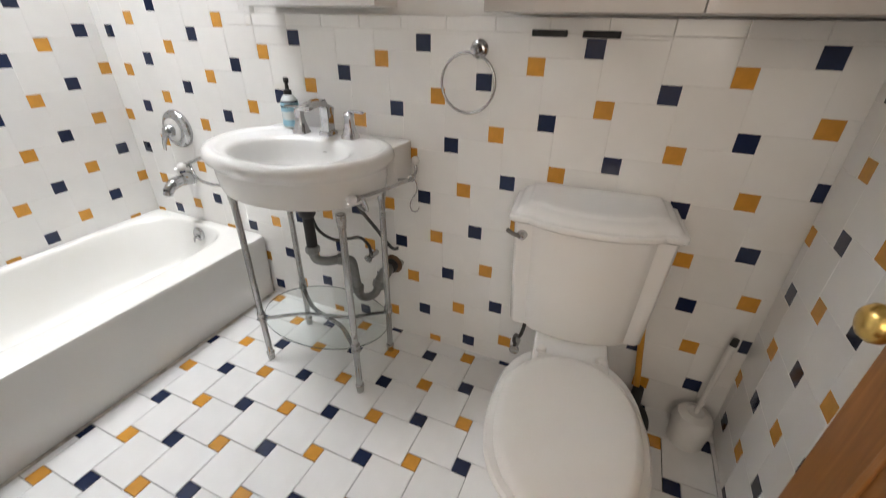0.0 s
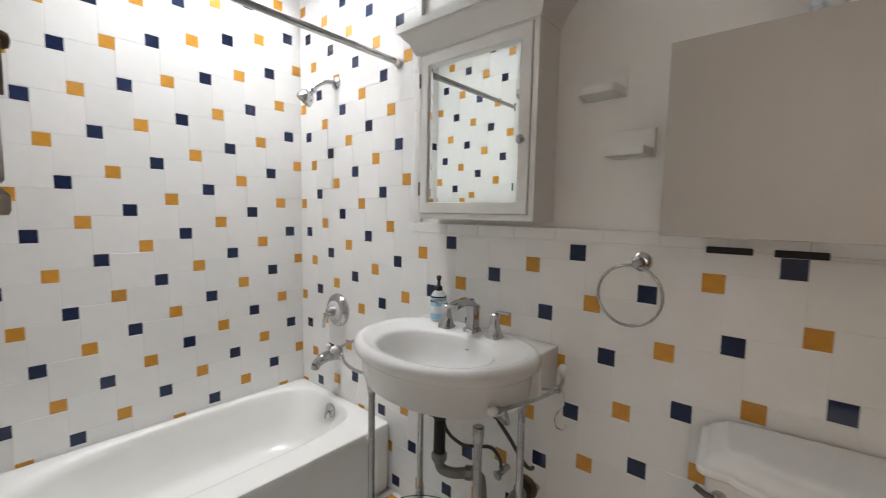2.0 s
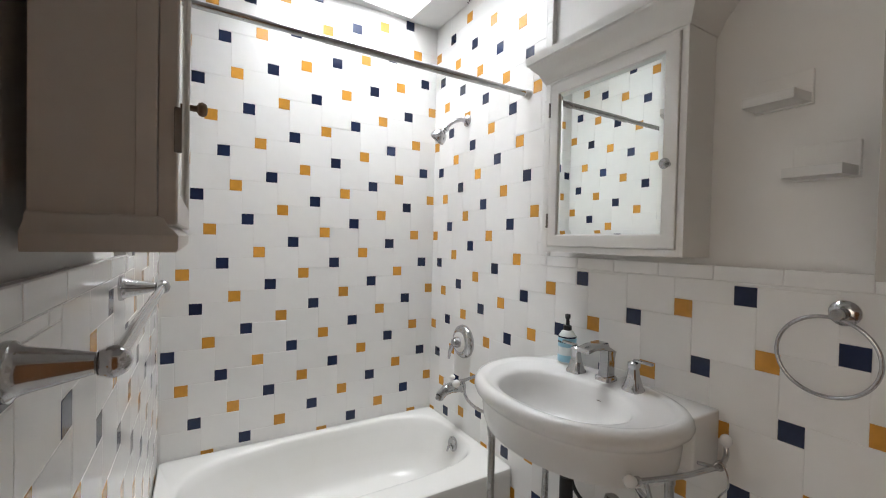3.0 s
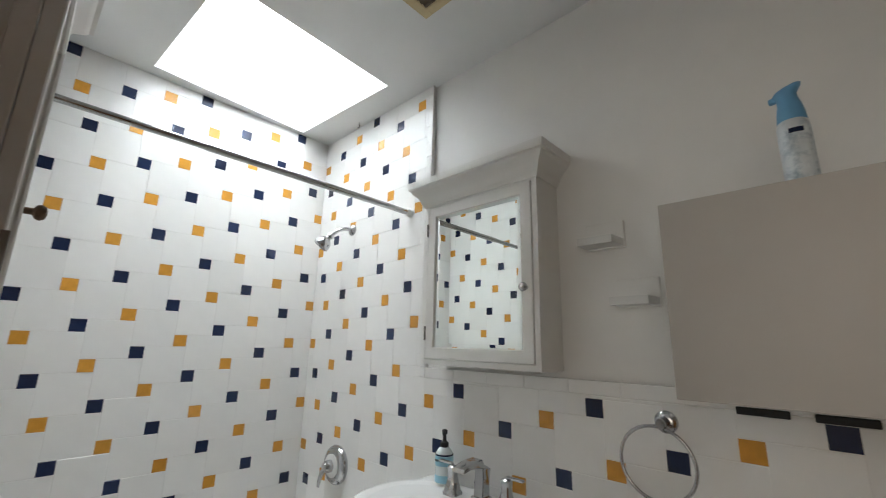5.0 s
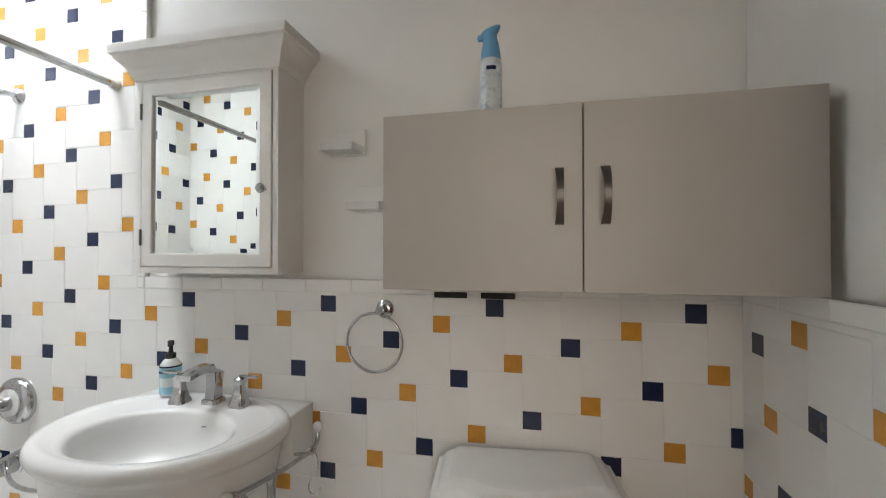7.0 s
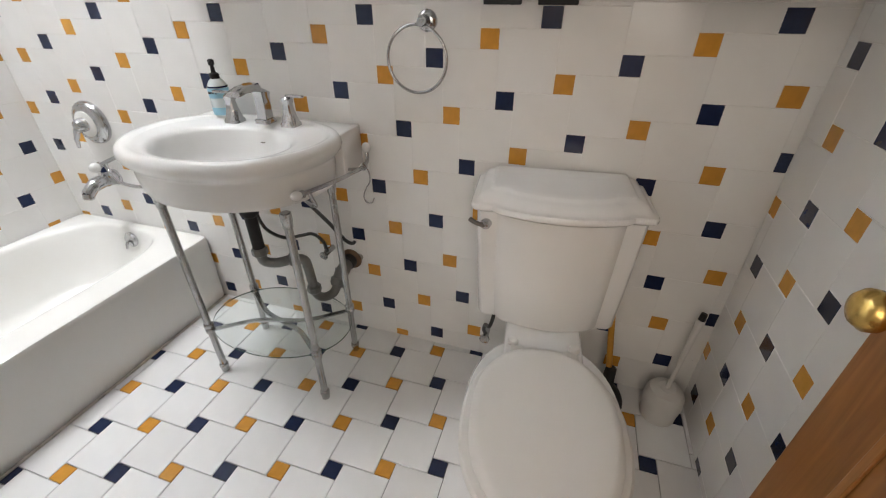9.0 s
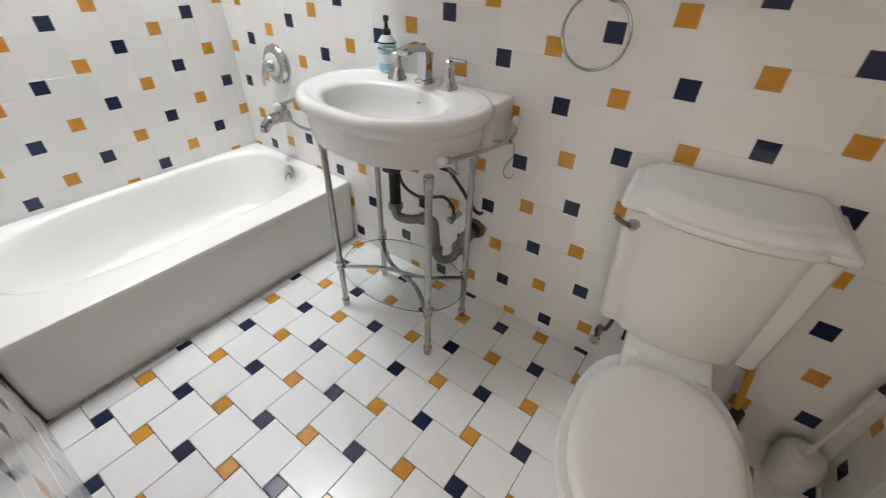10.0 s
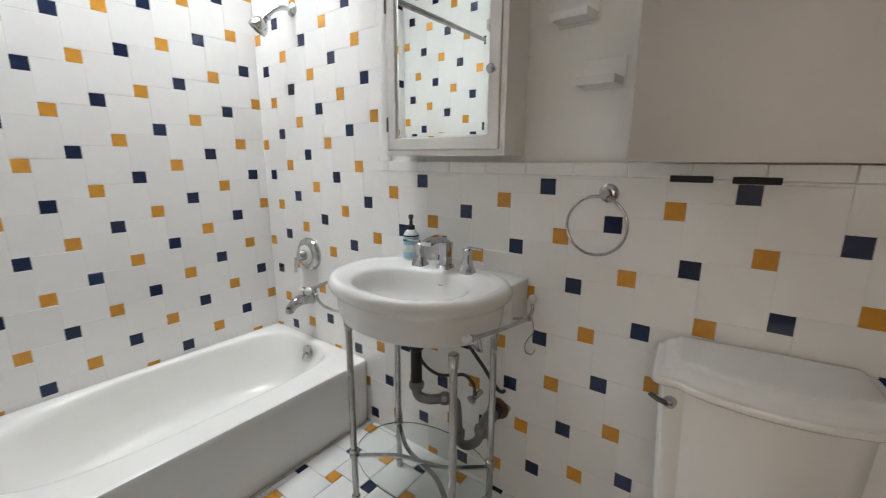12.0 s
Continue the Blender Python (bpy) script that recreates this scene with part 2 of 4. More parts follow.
# ---- the room ----
W, D, H = 2.725, 1.322, 2.522          # width, depth, height
CAP0, CAP1 = 1.209, 1.249              # the cap row over the wainscot
TRIM0, TRIM1 = 0.888, 0.920            # edge trim of the tub surround
OPEN0, OPEN1, OPEN_H = 1.93, 2.665, 2.05   # doorway
T = 0.008                              # tile thickness over its bed
BED = 0.014                            # thickness of the bed over the painted wall


def rects_bm(axis, at, rects, depth):
    """Slabs lying behind the plane axis = at; depth is signed, away from the room."""
    bm = bmesh.new()
    for u0, u1, z0, z1 in rects:
        a, b = sorted((at, at + depth))
        if axis == "x":
            box(bm, a, b, u0, u1, z0, z1)
        elif axis == "y":
            box(bm, u0, u1, a, b, z0, z1)
        else:
            box(bm, u0, u1, z0, z1, a, b)
    return bm


floor = tagged(obj("floor", boxm(-0.15, W + 0.15, -D - 0.15, 0.17, -0.12, -T), FLOOR_GROUT),
               "white and coloured pinwheel tiled floor", "floor", kind="structure")
wall_back = tagged(obj("wall_back", boxm(-0.15, W + 0.15, T + BED, 0.17, 0, H), PAINT),
                   "off-white painted wall over a tiled wainscot", "wall", kind="structure")
wall_left = tagged(obj("wall_left", boxm(-0.15, -T - BED, -D - 0.15, T + BED - 0.001, 0, H), PAINT),
                   "white tiled tub wall with navy and ochre inserts", "wall", kind="structure")
wall_right = tagged(obj("wall_right", boxm(W + T + BED, W + 0.15, -D - 0.15, T + BED - 0.001, 0, H), PAINT),
                    "off-white painted wall over a tiled wainscot", "wall", kind="structure")
bm = bmesh.new()
box(bm, -0.15 + 0.13, OPEN0, -D - 0.15, -D - T - BED, 0, H)
box(bm, OPEN0, OPEN1, -D - 0.15, -D - T - BED, OPEN_H, H)
box(bm, OPEN1, W + T + BED, -D - 0.15, -D - T - BED, 0, H)
wall_front = tagged(obj("wall_front", bm, PAINT), "off-white wall with doorway and tiled wainscot", "wall", kind="structure")

# grout beds behind the tiles
for name, axis, at, rects, sign, owner in (
        ("tile_bed", "y", T - 0.0071, ((-T, W + T, 0, CAP1 - 0.004), (-T, TRIM1 - 0.004, CAP1 - 0.004, H)), BED + 0.0071, wall_back),
        ("tile_bed", "x", -T + 0.0071, ((-D - T, T - 0.0071, 0, H),), -BED - 0.0071, wall_left),
        ("tile_bed", "x", W + T - 0.0071, ((-D - T, T - 0.0071, 0, CAP1 - 0.004),), BED + 0.0071, wall_right),
        ("tile_bed", "y", -D - T + 0.0071, ((-T, TRIM1 - 0.004, 0, H), (TRIM1 - 0.004, OPEN0 - 0.07, 0, CAP1 - 0.004)), -BED - 0.0071, wall_front)):
    part(name, rects_bm(axis, at, rects, sign), GROUT, owner, "pale grout bed", smooth=False)

# ceiling with the skylight opening, which stands slightly askew
def sky_ring(out, z):
    """Outline of the skylight opening, pushed out by some metres, at a height."""
    c, sn = math.cos(SKY_TURN), math.sin(SKY_TURN)
    a, b = SKY_W / 2 + out, SKY_L / 2 + out
    return [(SKY_C[0] + u * c - v * sn, SKY_C[1] + u * sn + v * c, z) for u, v in ((-a, -b), (a, -b), (a, b), (-a, b))]


def room_ring(z):
    return [(-0.15, -D - 0.15, z), (W + 0.15, -D - 0.15, z), (W + 0.15, 0.17, z), (-0.15, 0.17, z)]


bm = loft(bmesh.new(), [sky_ring(0, H), room_ring(H), room_ring(H + 0.06), sky_ring(0, H + 0.06), sky_ring(0, H)], False, False)
bmesh.ops.remove_doubles(bm, verts=bm.verts, dist=1e-6)
tagged(obj("ceiling", bm, CEILING_PAINT), "matt white ceiling with a skylight opening", "ceiling", kind="structure")

window_1 = thing("window_1", "bright rectangular skylight with white shaft", "skylight", kind="structure")
bm = loft(bmesh.new(), [sky_ring(0, H + 0.061), sky_ring(0.03, H + 0.061), sky_ring(0.03, H + SHAFT), sky_ring(0, H + SHAFT), sky_ring(0, H + 0.061)], False, False)
bmesh.ops.remove_doubles(bm, verts=bm.verts, dist=1e-6)
part("shaft", bm, SHAFT_PAINT, window_1, "white painted skylight shaft", smooth=False)
bm = loft(bmesh.new(), [sky_ring(0.0, H + SHAFT + 0.001), sky_ring(0.05, H + SHAFT + 0.001), sky_ring(0.05, H + SHAFT + 0.035), sky_ring(0, H + SHAFT + 0.035), sky_ring(0.0, H + SHAFT + 0.001)], False, False)
bmesh.ops.remove_doubles(bm, verts=bm.verts, dist=1e-6)
part("window_frame", bm, PLASTIC_WHITE, window_1, "", False)
pane = part("pane", loft(bmesh.new(), [sky_ring(-0.002, H + SHAFT + 0.010), sky_ring(-0.002, H + SHAFT + 0.016)]), SKY_GLASS, window_1, "", False)
pane.visible_shadow = False

# plain bright overcast sky over the skylight
haze = bpy.data.materials.new("overcast_sky")
haze.use_nodes = True
hn = haze.node_tree
hn.nodes.remove(hn.nodes["Principled BSDF"])
he = hn.nodes.new("ShaderNodeEmission")
he.inputs[0].default_value = (0.87, 0.935, 1.0, 1)
he.inputs[1].default_value = 1.4
hn.links.new(he.outputs[0], hn.nodes["Material Output"].inputs[0])
tagged(obj("backdrop_sky", boxm(-1.2, 2.0, -2.0, 1.0, H + SHAFT + 0.30, H + SHAFT + 0.32), haze), "plain pale overcast sky above the skylight", "sky", kind="structure")

# the hall behind the doorway, plain
bm = bmesh.new()
box(bm, 1.2, 3.6, -3.1, -3.0, 0, H)
box(bm, 1.1, 1.2, -3.1, -D - 0.15, 0, H)
box(bm, 3.6, 3.7, -3.1, -D - 0.15, 0, H)
box(bm, W + 0.15, 3.6, -D - 0.16, -D - 0.06, 0, H)
tagged(obj("wall_hall", bm, PAINT), "plain off-white hallway wall", "wall", kind="structure")
tagged(obj("ceiling_hall", boxm(1.1, 3.7, -3.1, -D - 0.15, H, H + 0.1), CEILING_PAINT), "plain white hallway ceiling", "ceiling", kind="structure")
tagged(obj("floor_hall", boxm(1.1, 3.7, -3.1, -D - 0.15, -0.12, -T), HALL_WOOD), "brown wooden hallway floor", "floor", kind="structure")

# doorway casing and the open door
bm = bmesh.new()
box(bm, OPEN0 - 0.06, OPEN0 + 0.012, -D - T - BED - 0.001, -D + 0.004, 0, OPEN_H + 0.06, 0.003)
box(bm, OPEN0 + 0.012, W, -D - T - BED - 0.001, -D + 0.004, OPEN_H - 0.012, OPEN_H + 0.06, 0.003)
tagged(obj("trim_doorway", bm, MED_PAINT), "white painted doorway casing", "door casing", kind="structure")

door_1 = thing("door_1", "orange-brown wooden door standing open by the wall", "door", kind="structure")
DX, DY = 2.622, -0.618
bm = boxm(DX, DX + 0.036, -D + 0.006, DY, 0.012, 2.03, 0.003)
part("leaf", bm, DOOR_WOOD, door_1, smooth=False)
bm = bmesh.new()
for z0, z1 in ((0.2, 0.86), (1.02, 1.88)):
    for y0, y1 in ((-D + 0.11, -D + 0.125), (DY - 0.125, DY - 0.11)):
        box(bm, DX - 0.006, DX - 0.0005, y0, y1, z0, z1, 0.002)
    for z in (z0, z1 - 0.015):
        box(bm, DX - 0.006, DX - 0.0005, -D + 0.125, DY - 0.125, z, z + 0.015, 0.002)
part("panel_moulding", bm, DOOR_WOOD, door_1, smooth=False)
KN = Matrix.Translation((DX, DY - 0.043, 0.900)) @ Euler((0, radians(-90), 0)).to_matrix().to_4x4()
knob = part("knob", lathe(bmesh.new(), [(0.011, 0.002), (0.011, 0.022), (0.019, 0.028), (0.0265, 0.04), (0.027, 0.05), (0.02, 0.06), (0.008, 0.064)], KN),
            BRASS, door_1, "ribbed brass door knob")
part("rose", lathe(bmesh.new(), [(0.03, 0.0005), (0.03, 0.004), (0.024, 0.008), (0.012, 0.01)], KN), BRASS, knob)


# ---- bathtub ----
def superring(cx, cy, ax, ay, z, n=96, e=2.0, near=None):
    """A rounded outline of squareness e; its half towards -y may have its own."""
    out = []
    for i in range(n):
        a = 2 * math.pi * i / n
        c, s = math.cos(a), math.sin(a)
        q = 2 / (near if near and s < 0 else e)
        out.append((cx + ax * math.copysign(abs(c) ** q, c), cy + ay * math.copysign(abs(s) ** q, s), z))
    return out


def bathtub():
    tub = thing("bathtub", "white enamelled cast-iron bathtub with plain apron", "bathtub")
    x0, x1, y0, y1, h = 0.003, 0.757, -D + 0.003, -0.003, 0.327
    cx, cy, ax, ay = (x0 + x1) / 2, (y0 + y1) / 2, (x1 - x0) / 2, (y1 - y0) / 2
    E0 = 60
    ix, iy, iax, iay = 0.342, -0.648, 0.287, 0.600
    rings = [superring(cx, cy, ax - 0.010, ay, 0.004, e=E0), superring(cx, cy, ax - 0.006, ay, 0.05, e=E0),
             superring(cx, cy, ax, ay, h - 0.04, e=E0), superring(cx, cy, ax, ay, h - 0.014, e=E0),
             superring(cx, cy, ax - 0.004, ay - 0.002, h - 0.004, e=50), superring(cx, cy, ax - 0.013, ay - 0.006, h, e=40),
             superring(ix, iy, iax + 0.018, iay + 0.018, h, e=4.8, near=3.4), superring(ix, iy, iax + 0.006, iay + 0.006, h - 0.0005, e=4.4, near=3.0),
             superring(ix, iy, iax, iay, h - 0.004, e=4.3, near=2.9), superring(ix, iy, iax - 0.005, iay - 0.006, h - 0.013, e=4.1, near=2.7),
             superring(ix, iy, iax - 0.011, iay - 0.014, h - 0.04, e=3.8, near=2.5), superring(ix, iy + 0.004, iax - 0.020, iay - 0.032, h - 0.08, e=3.3, near=2.5),
             superring(ix, iy + 0.012, iax - 0.038, iay - 0.070, h - 0.15, e=3.2, near=2.5), superring(ix, iy + 0.02, iax - 0.062, iay - 0.120, h - 0.225, e=3.3, near=2.5),
             superring(ix, iy + 0.025, iax - 0.105, iay - 0.18, h - 0.262, e=3.0, near=2.5), superring(ix, iy + 0.025, iax - 0.18, iay - 0.28, h - 0.27, e=2.6, near=2.5)]
    part("shell", loft(bmesh.new(), rings), ENAMEL, tub)
    m = rail((0, -1, 0.12), (0.392, -0.079, 0.287))
    ov = part("overflow_plate", lathe(bmesh.new(), [(0.034, -0.004), (0.035, 0.004), (0.028, 0.011), (0.008, 0.013)], m), CHROME, tub, "round chrome overflow plate")
    part("trip_lever", tube(bmesh.new(), [m @ Vector((0, 0, 0.012)), m @ Vector((0, -0.012, 0.026)), m @ Vector((0, -0.034, 0.03))], [0.005, 0.006, 0.004]), CHROME, ov)
    part("drain", lathe(bmesh.new(), [(0.03, 0), (0.03, 0.004), (0.02, 0.006), (0.006, 0.003)], Matrix.Translation((0.347, -0.27, 0.0535))), CHROME, tub)
    return tub


bathtub()
tagged(obj("trim_tub_caulk", boxm(0.748, 0.7605, -D + 0.003, -0.004, 0.0005, 0.0055, 0.002), CAULK), "grimy caulk line along the bathtub foot", "caulk", kind="structure")

# shower fittings
shower = thing("shower_fitting", "chrome shower head on a bent arm", "shower")
part("flange", lathe(bmesh.new(), [(0.031, 0), (0.03, 0.006), (0.018, 0.014), (0.011, 0.017)], rail((0, -1, 0), (0.338, 0, 1.918))), CHROME, shower)
part("arm", tube(bmesh.new(), smooth_path([(0.338, 0, 1.918), (0.33, -0.045, 1.916), (0.318, -0.082, 1.899), (0.303, -0.106, 1.872)]), 0.0105), CHROME, shower)
SH = rail((-0.3, -0.42, -0.62), (0.303, -0.106, 1.872))
head = part("head", lathe(bmesh.new(), [(0.011, -0.012), (0.017, -0.004), (0.019, 0.008), (0.014, 0.014), (0.016, 0.022), (0.028, 0.030), (0.038, 0.046), (0.042, 0.066), (0.041, 0.076), (0.036, 0.080), (0.034, 0.074)], SH), CHROME, shower)
part("face", lathe(bmesh.new(), [(0.0335, 0.070), (0.033, 0.0755), (0.018, 0.076), (0.016, 0.073), (0.006, 0.073)], SH), BLACK, head, "dark nozzle face")

valve = thing("shower_valve", "round chrome shower valve with lever on tiles", "shower valve")
VX, VZ = 0.358, 0.785
VM = rail((0, -1, 0), (VX, 0, VZ))
part("escutcheon", lathe(bmesh.new(), [(0.083, 0), (0.085, 0.008), (0.081, 0.020), (0.070, 0.029), (0.054, 0.032), (0.03, 0.033)], VM, 40), CHROME, valve)
part("ring", lathe(bmesh.new(), [(0.05, 0.031), (0.05, 0.036), (0.036, 0.039), (0.03, 0.039)], VM, 32), PLASTIC_WHITE, valve, "pale index ring")
part("hub", lathe(bmesh.new(), [(0.028, 0.03), (0.026, 0.055), (0.019, 0.072), (0.008, 0.077)], VM), CHROME, valve)
part("lever", tube(bmesh.new(), [(VX, -0.060, VZ), (VX - 0.01, -0.072, VZ - 0.023), (VX - 0.02, -0.077, VZ - 0.053), (VX - 0.026, -0.078, VZ - 0.086)], [0.012, 0.012, 0.009, 0.006], flat=0.6), CHROME, valve)

spout = thing("tub_spout", "chrome bathtub spout with downturned nose", "spout")
part("body", tube(bmesh.new(), smooth_path([(0.345, 0.0, 0.55), (0.345, -0.05, 0.553), (0.345, -0.10, 0.545), (0.345, -0.135, 0.52)]), [0.030] * 7 + [0.027] * 6 + [0.024] * 6), CHROME, spout)
part("nose", lathe(bmesh.new(), [(0.02, 0), (0.021, 0.02), (0.015, 0.026)], rail((0, -0.2, -1), (0.345, -0.132, 0.525))), CHROME, spout)
part("flange", lathe(bmesh.new(), [(0.036, 0), (0.036, 0.006), (0.028, 0.01)], rail((0, -1, 0), (0.345, 0, 0.55))), CHROME, spout)

part("diverter_knob", lathe(bmesh.new(), [(0.007, 0), (0.007, 0.016), (0.013, 0.020), (0.014, 0.030), (0.009, 0.036)], Matrix.Translation((0.345, -0.06, 0.578))), PORCELAIN, spout, "pale diverter knob")

# shower curtain rod
rod = thing("shower_curtain_rod", "dull grey telescopic shower curtain rod", "curtain rod")
part("tube", tube(bmesh.new(), [(0.792, -0.85, 1.918), (0.792, -0.004, 1.918)], 0.0125, 16), DULL_CHROME, rod)
part("inner_tube", tube(bmesh.new(), [(0.792, -D + 0.004, 1.918), (0.792, -0.85, 1.918)], 0.0105, 16), DULL_CHROME, rod)
for y, s in ((-0.001, -1), (-D + 0.001, 1)):
    part("end_cap", lathe(bmesh.new(), [(0.021, 0), (0.021, 0.004), (0.016, 0.008), (0.016, 0.024), (0.013, 0.027)], rail((0, s, 0), (0.792, y, 1.918))), PLASTIC_WHITE, rod)

hook = thing("ceiling_hook", "small dark screw hook in the ceiling", "hook")
part("wire", tube(bmesh.new(), smooth_path([(0.372, -0.035, H), (0.372, -0.035, H - 0.012), (0.38, -0.035, H - 0.024), (0.372, -0.035, H - 0.034), (0.362, -0.035, H - 0.026)]), 0.0017, 8), BLACK, hook)


# ---- wash basin on chrome legs ----
def wash_basin():
    sink = thing("console_sink", "white oval porcelain console sink on chrome legs", "sink")
    cx, cy, ax, ay, back = 1.263, -0.213, 0.324, 0.274, 0.204
    bx, by, bax, bay = 1.272, -0.287, 0.208, 0.147

    def o(d, z):
        """The outer outline, pushed out by d: a deeper oval in front than behind."""
        return [(x, y if y < cy else cy + (y - cy) * (back + min(d, 0)) / (ay + d), z + 0.012) for x, y, z in superring(cx, cy, ax + d, ay + d, z, 72, 2.15)]

    def i(f, z):
        return superring(bx, by, bax * f, bay * f, z + 0.012, 72, 2.05)

    rings = [o(-0.18, 0.719), o(-0.10, 0.719), o(-0.050, 0.720), o(-0.038, 0.726), o(-0.031, 0.745), o(-0.026, 0.785), o(-0.026, 0.804),
             o(-0.023, 0.812), o(-0.017, 0.818), o(-0.005, 0.830), o(0.0, 0.842), o(-0.002, 0.856), o(-0.009, 0.866), o(-0.020, 0.870), o(-0.032, 0.868),
             o(-0.038, 0.864), o(-0.046, 0.8625), i(1.10, 0.862), i(1.03, 0.859), i(0.98, 0.850), i(0.93, 0.825), i(0.85, 0.79), i(0.7, 0.755), i(0.45, 0.735), i(0.12, 0.728)]
    part("basin", loft(bmesh.new(), rings), PORCELAIN, sink)
    bm = bmesh.new()
    box(bm, 0.978, 1.558, -0.122, -0.002, 0.730, 0.8735, 0.006, 3)
    part("back_ledge", bm, PORCELAIN, sink)
    part("waste", lathe(bmesh.new(), [(0.022, 0.0), (0.022, 0.003), (0.014, 0.004), (0.004, 0.0025)], Matrix.Translation((bx, by, 0.740))), CHROME, sink)
    ov = boxm(-0.007, 0.007, -0.0013, 0.0013, 0.0, 0.002, 0.0005)
    bmesh.ops.transform(ov, matrix=rail((0.2, -0.8, 0.5), (bx + 0.03, by + 0.1335, 0.834)), verts=ov.verts)
    part("overflow", ov, NICKEL, sink)
    # legs with collars and feet
    legs = ((1.086, -0.382), (1.081, -0.140), (1.517, -0.377), (1.508, -0.136))
    for x, y in legs:
        leg = part("leg", tube(bmesh.new(), [(x, y, 0.004), (x, y, 0.735)], 0.0115, 16), DULL_CHROME, sink, "chrome tube leg")
        part("foot", lathe(bmesh.new(), [(0.010, 0.0), (0.0135, 0.003), (0.0135, 0.022), (0.016, 0.026), (0.016, 0.036), (0.012, 0.04)], Matrix.Translation((x, y, 0.0))), DULL_CHROME, leg)
        part("collar", lathe(bmesh.new(), [(0.0125, 0.196), (0.0165, 0.2), (0.0165, 0.214), (0.014, 0.218), (0.0165, 0.222), (0.0165, 0.232), (0.0125, 0.236)], Matrix.Translation((x, y, 0))), DULL_CHROME, leg)
        part("top_socket", lathe(bmesh.new(), [(0.0120, 0.688), (0.0138, 0.690), (0.0138, 0.704), (0.0155, 0.708), (0.0155, 0.732)], Matrix.Translation((x, y, 0))), DULL_CHROME, leg)
    # crossed stretchers that carry the glass
    for a, b, dz, s in ((legs[0], legs[3], 0.0, 1), (legs[1], legs[2], -0.0075, -1)):
        mid = ((a[0] + b[0]) / 2, (a[1] + b[1]) / 2)
        p = smooth_path([(a[0], a[1], 0.205 + dz), (a[0] * 0.72 + b[0] * 0.28, a[1] * 0.72 + b[1] * 0.28 + s * 0.022, 0.204 + dz), (mid[0], mid[1], 0.203 + dz),
                         (a[0] * 0.28 + b[0] * 0.72, a[1] * 0.28 + b[1] * 0.72 - s * 0.022, 0.204 + dz), (b[0], b[1], 0.205 + dz)])
        bm = bmesh.new()
        rows = []
        for k, q in enumerate(p):
            d = (p[min(k + 1, len(p) - 1)] - p[max(k - 1, 0)]).normalized()
            sd = Vector((-d.y, d.x, 0)) * 0.0085
            zz = Vector((0, 0, 0.003))
            rows.append([q + sd + zz, q - sd + zz, q - sd - zz, q + sd - zz])
        part("stretcher", loft(bm, rows), CHROME, sink, "flat curved chrome stretcher")
    gl = [superring(1.302, -0.262, 0.262 + d, 0.178 + d, z, 64, 2.1) for d, z in ((-0.003, 0.2085), (0.0, 0.210), (0.0, 0.2155), (-0.003, 0.217))]
    part("glass_shelf", loft(bmesh.new(), gl), GLASS, sink, "clear oval glass shelf with green edge")
    gl = [superring(1.302, -0.262, 0.2622 + d, 0.1782 + d, z, 64, 2.1) for d, z in ((0.0, 0.2105), (0.0008, 0.2115), (0.0008, 0.214), (0.0, 0.215))]
    part("glass_edge", loft(bmesh.new(), gl, False, False), GLASS_EDGE, sink, "dark green glass edge")
    # side towel rails with white ball ends; one has swung out over the bathtub
    def towel_rail(front, way, run, back, stay, bracket):
        r = part("towel_rail", tube(bmesh.new(), smooth_path(run), 0.0062), CHROME, sink, "curved chrome towel rail")
        for at in (front, back):
            part("ball_end", lathe(bmesh.new(), [(0.004, -0.0145), (0.0105, -0.011), (0.0145, -0.002), (0.0142, 0.005), (0.0095, 0.012), (0.008, 0.015)],
                                   rail(way if at is front else (0, 0, -1), at), 18), PORCELAIN, r, "white ceramic ball end")
        part("end_ferrule", lathe(bmesh.new(), [(0.007, 0.012), (0.0105, 0.014), (0.0105, 0.022), (0.0075, 0.026)], rail(way, front)), CHROME, r)
        part("rail_stay", tube(bmesh.new(), smooth_path(stay), 0.0045), CHROME, r)
        joint = run[-3]
        part("rail_joint", lathe(bmesh.new(), [(0.0075, -0.012), (0.011, -0.008), (0.012, 0.0), (0.011, 0.008), (0.0075, 0.012)], rail((0, 1, 0.1), joint)), CHROME, r)
        part("rail_bracket", tube(bmesh.new(), smooth_path(bracket), 0.0055), CHROME, r)

    towel_rail((1.541, -0.350, 0.772), (0.4, 0.9, 0),
               [(1.548, -0.336, 0.772), (1.566, -0.285, 0.772), (1.586, -0.21, 0.770), (1.596, -0.13, 0.767), (1.598, -0.08, 0.764), (1.595, -0.045, 0.776), (1.590, -0.035, 0.798)],
               (1.589, -0.034, 0.812), [(1.597, -0.10, 0.765), (1.54, -0.105, 0.757), (1.48, -0.115, 0.752)],
               [(1.556, -0.316, 0.771), (1.556, -0.30, 0.735), (1.548, -0.285, 0.715), (1.515, -0.27, 0.712), (1.46, -0.255, 0.738), (1.43, -0.25, 0.745)])
    towel_rail((0.843, -0.362, 0.775), (-0.35, 0.94, 0),
               [(0.838, -0.346, 0.775), (0.822, -0.300, 0.775), (0.806, -0.235, 0.775), (0.812, -0.15, 0.773), (0.860, -0.085, 0.770), (0.93, -0.060, 0.770), (0.985, -0.055, 0.772)],
               (0.955, -0.030, 0.812), [(0.835, -0.115, 0.771), (0.92, -0.10, 0.762), (1.05, -0.115, 0.755)],
               [(0.830, -0.322, 0.774), (0.845, -0.328, 0.752), (0.880, -0.345, 0.740), (0.945, -0.365, 0.737), (1.02, -0.368, 0.738), (1.09, -0.345, 0.748)])
    return sink


wash_basin()

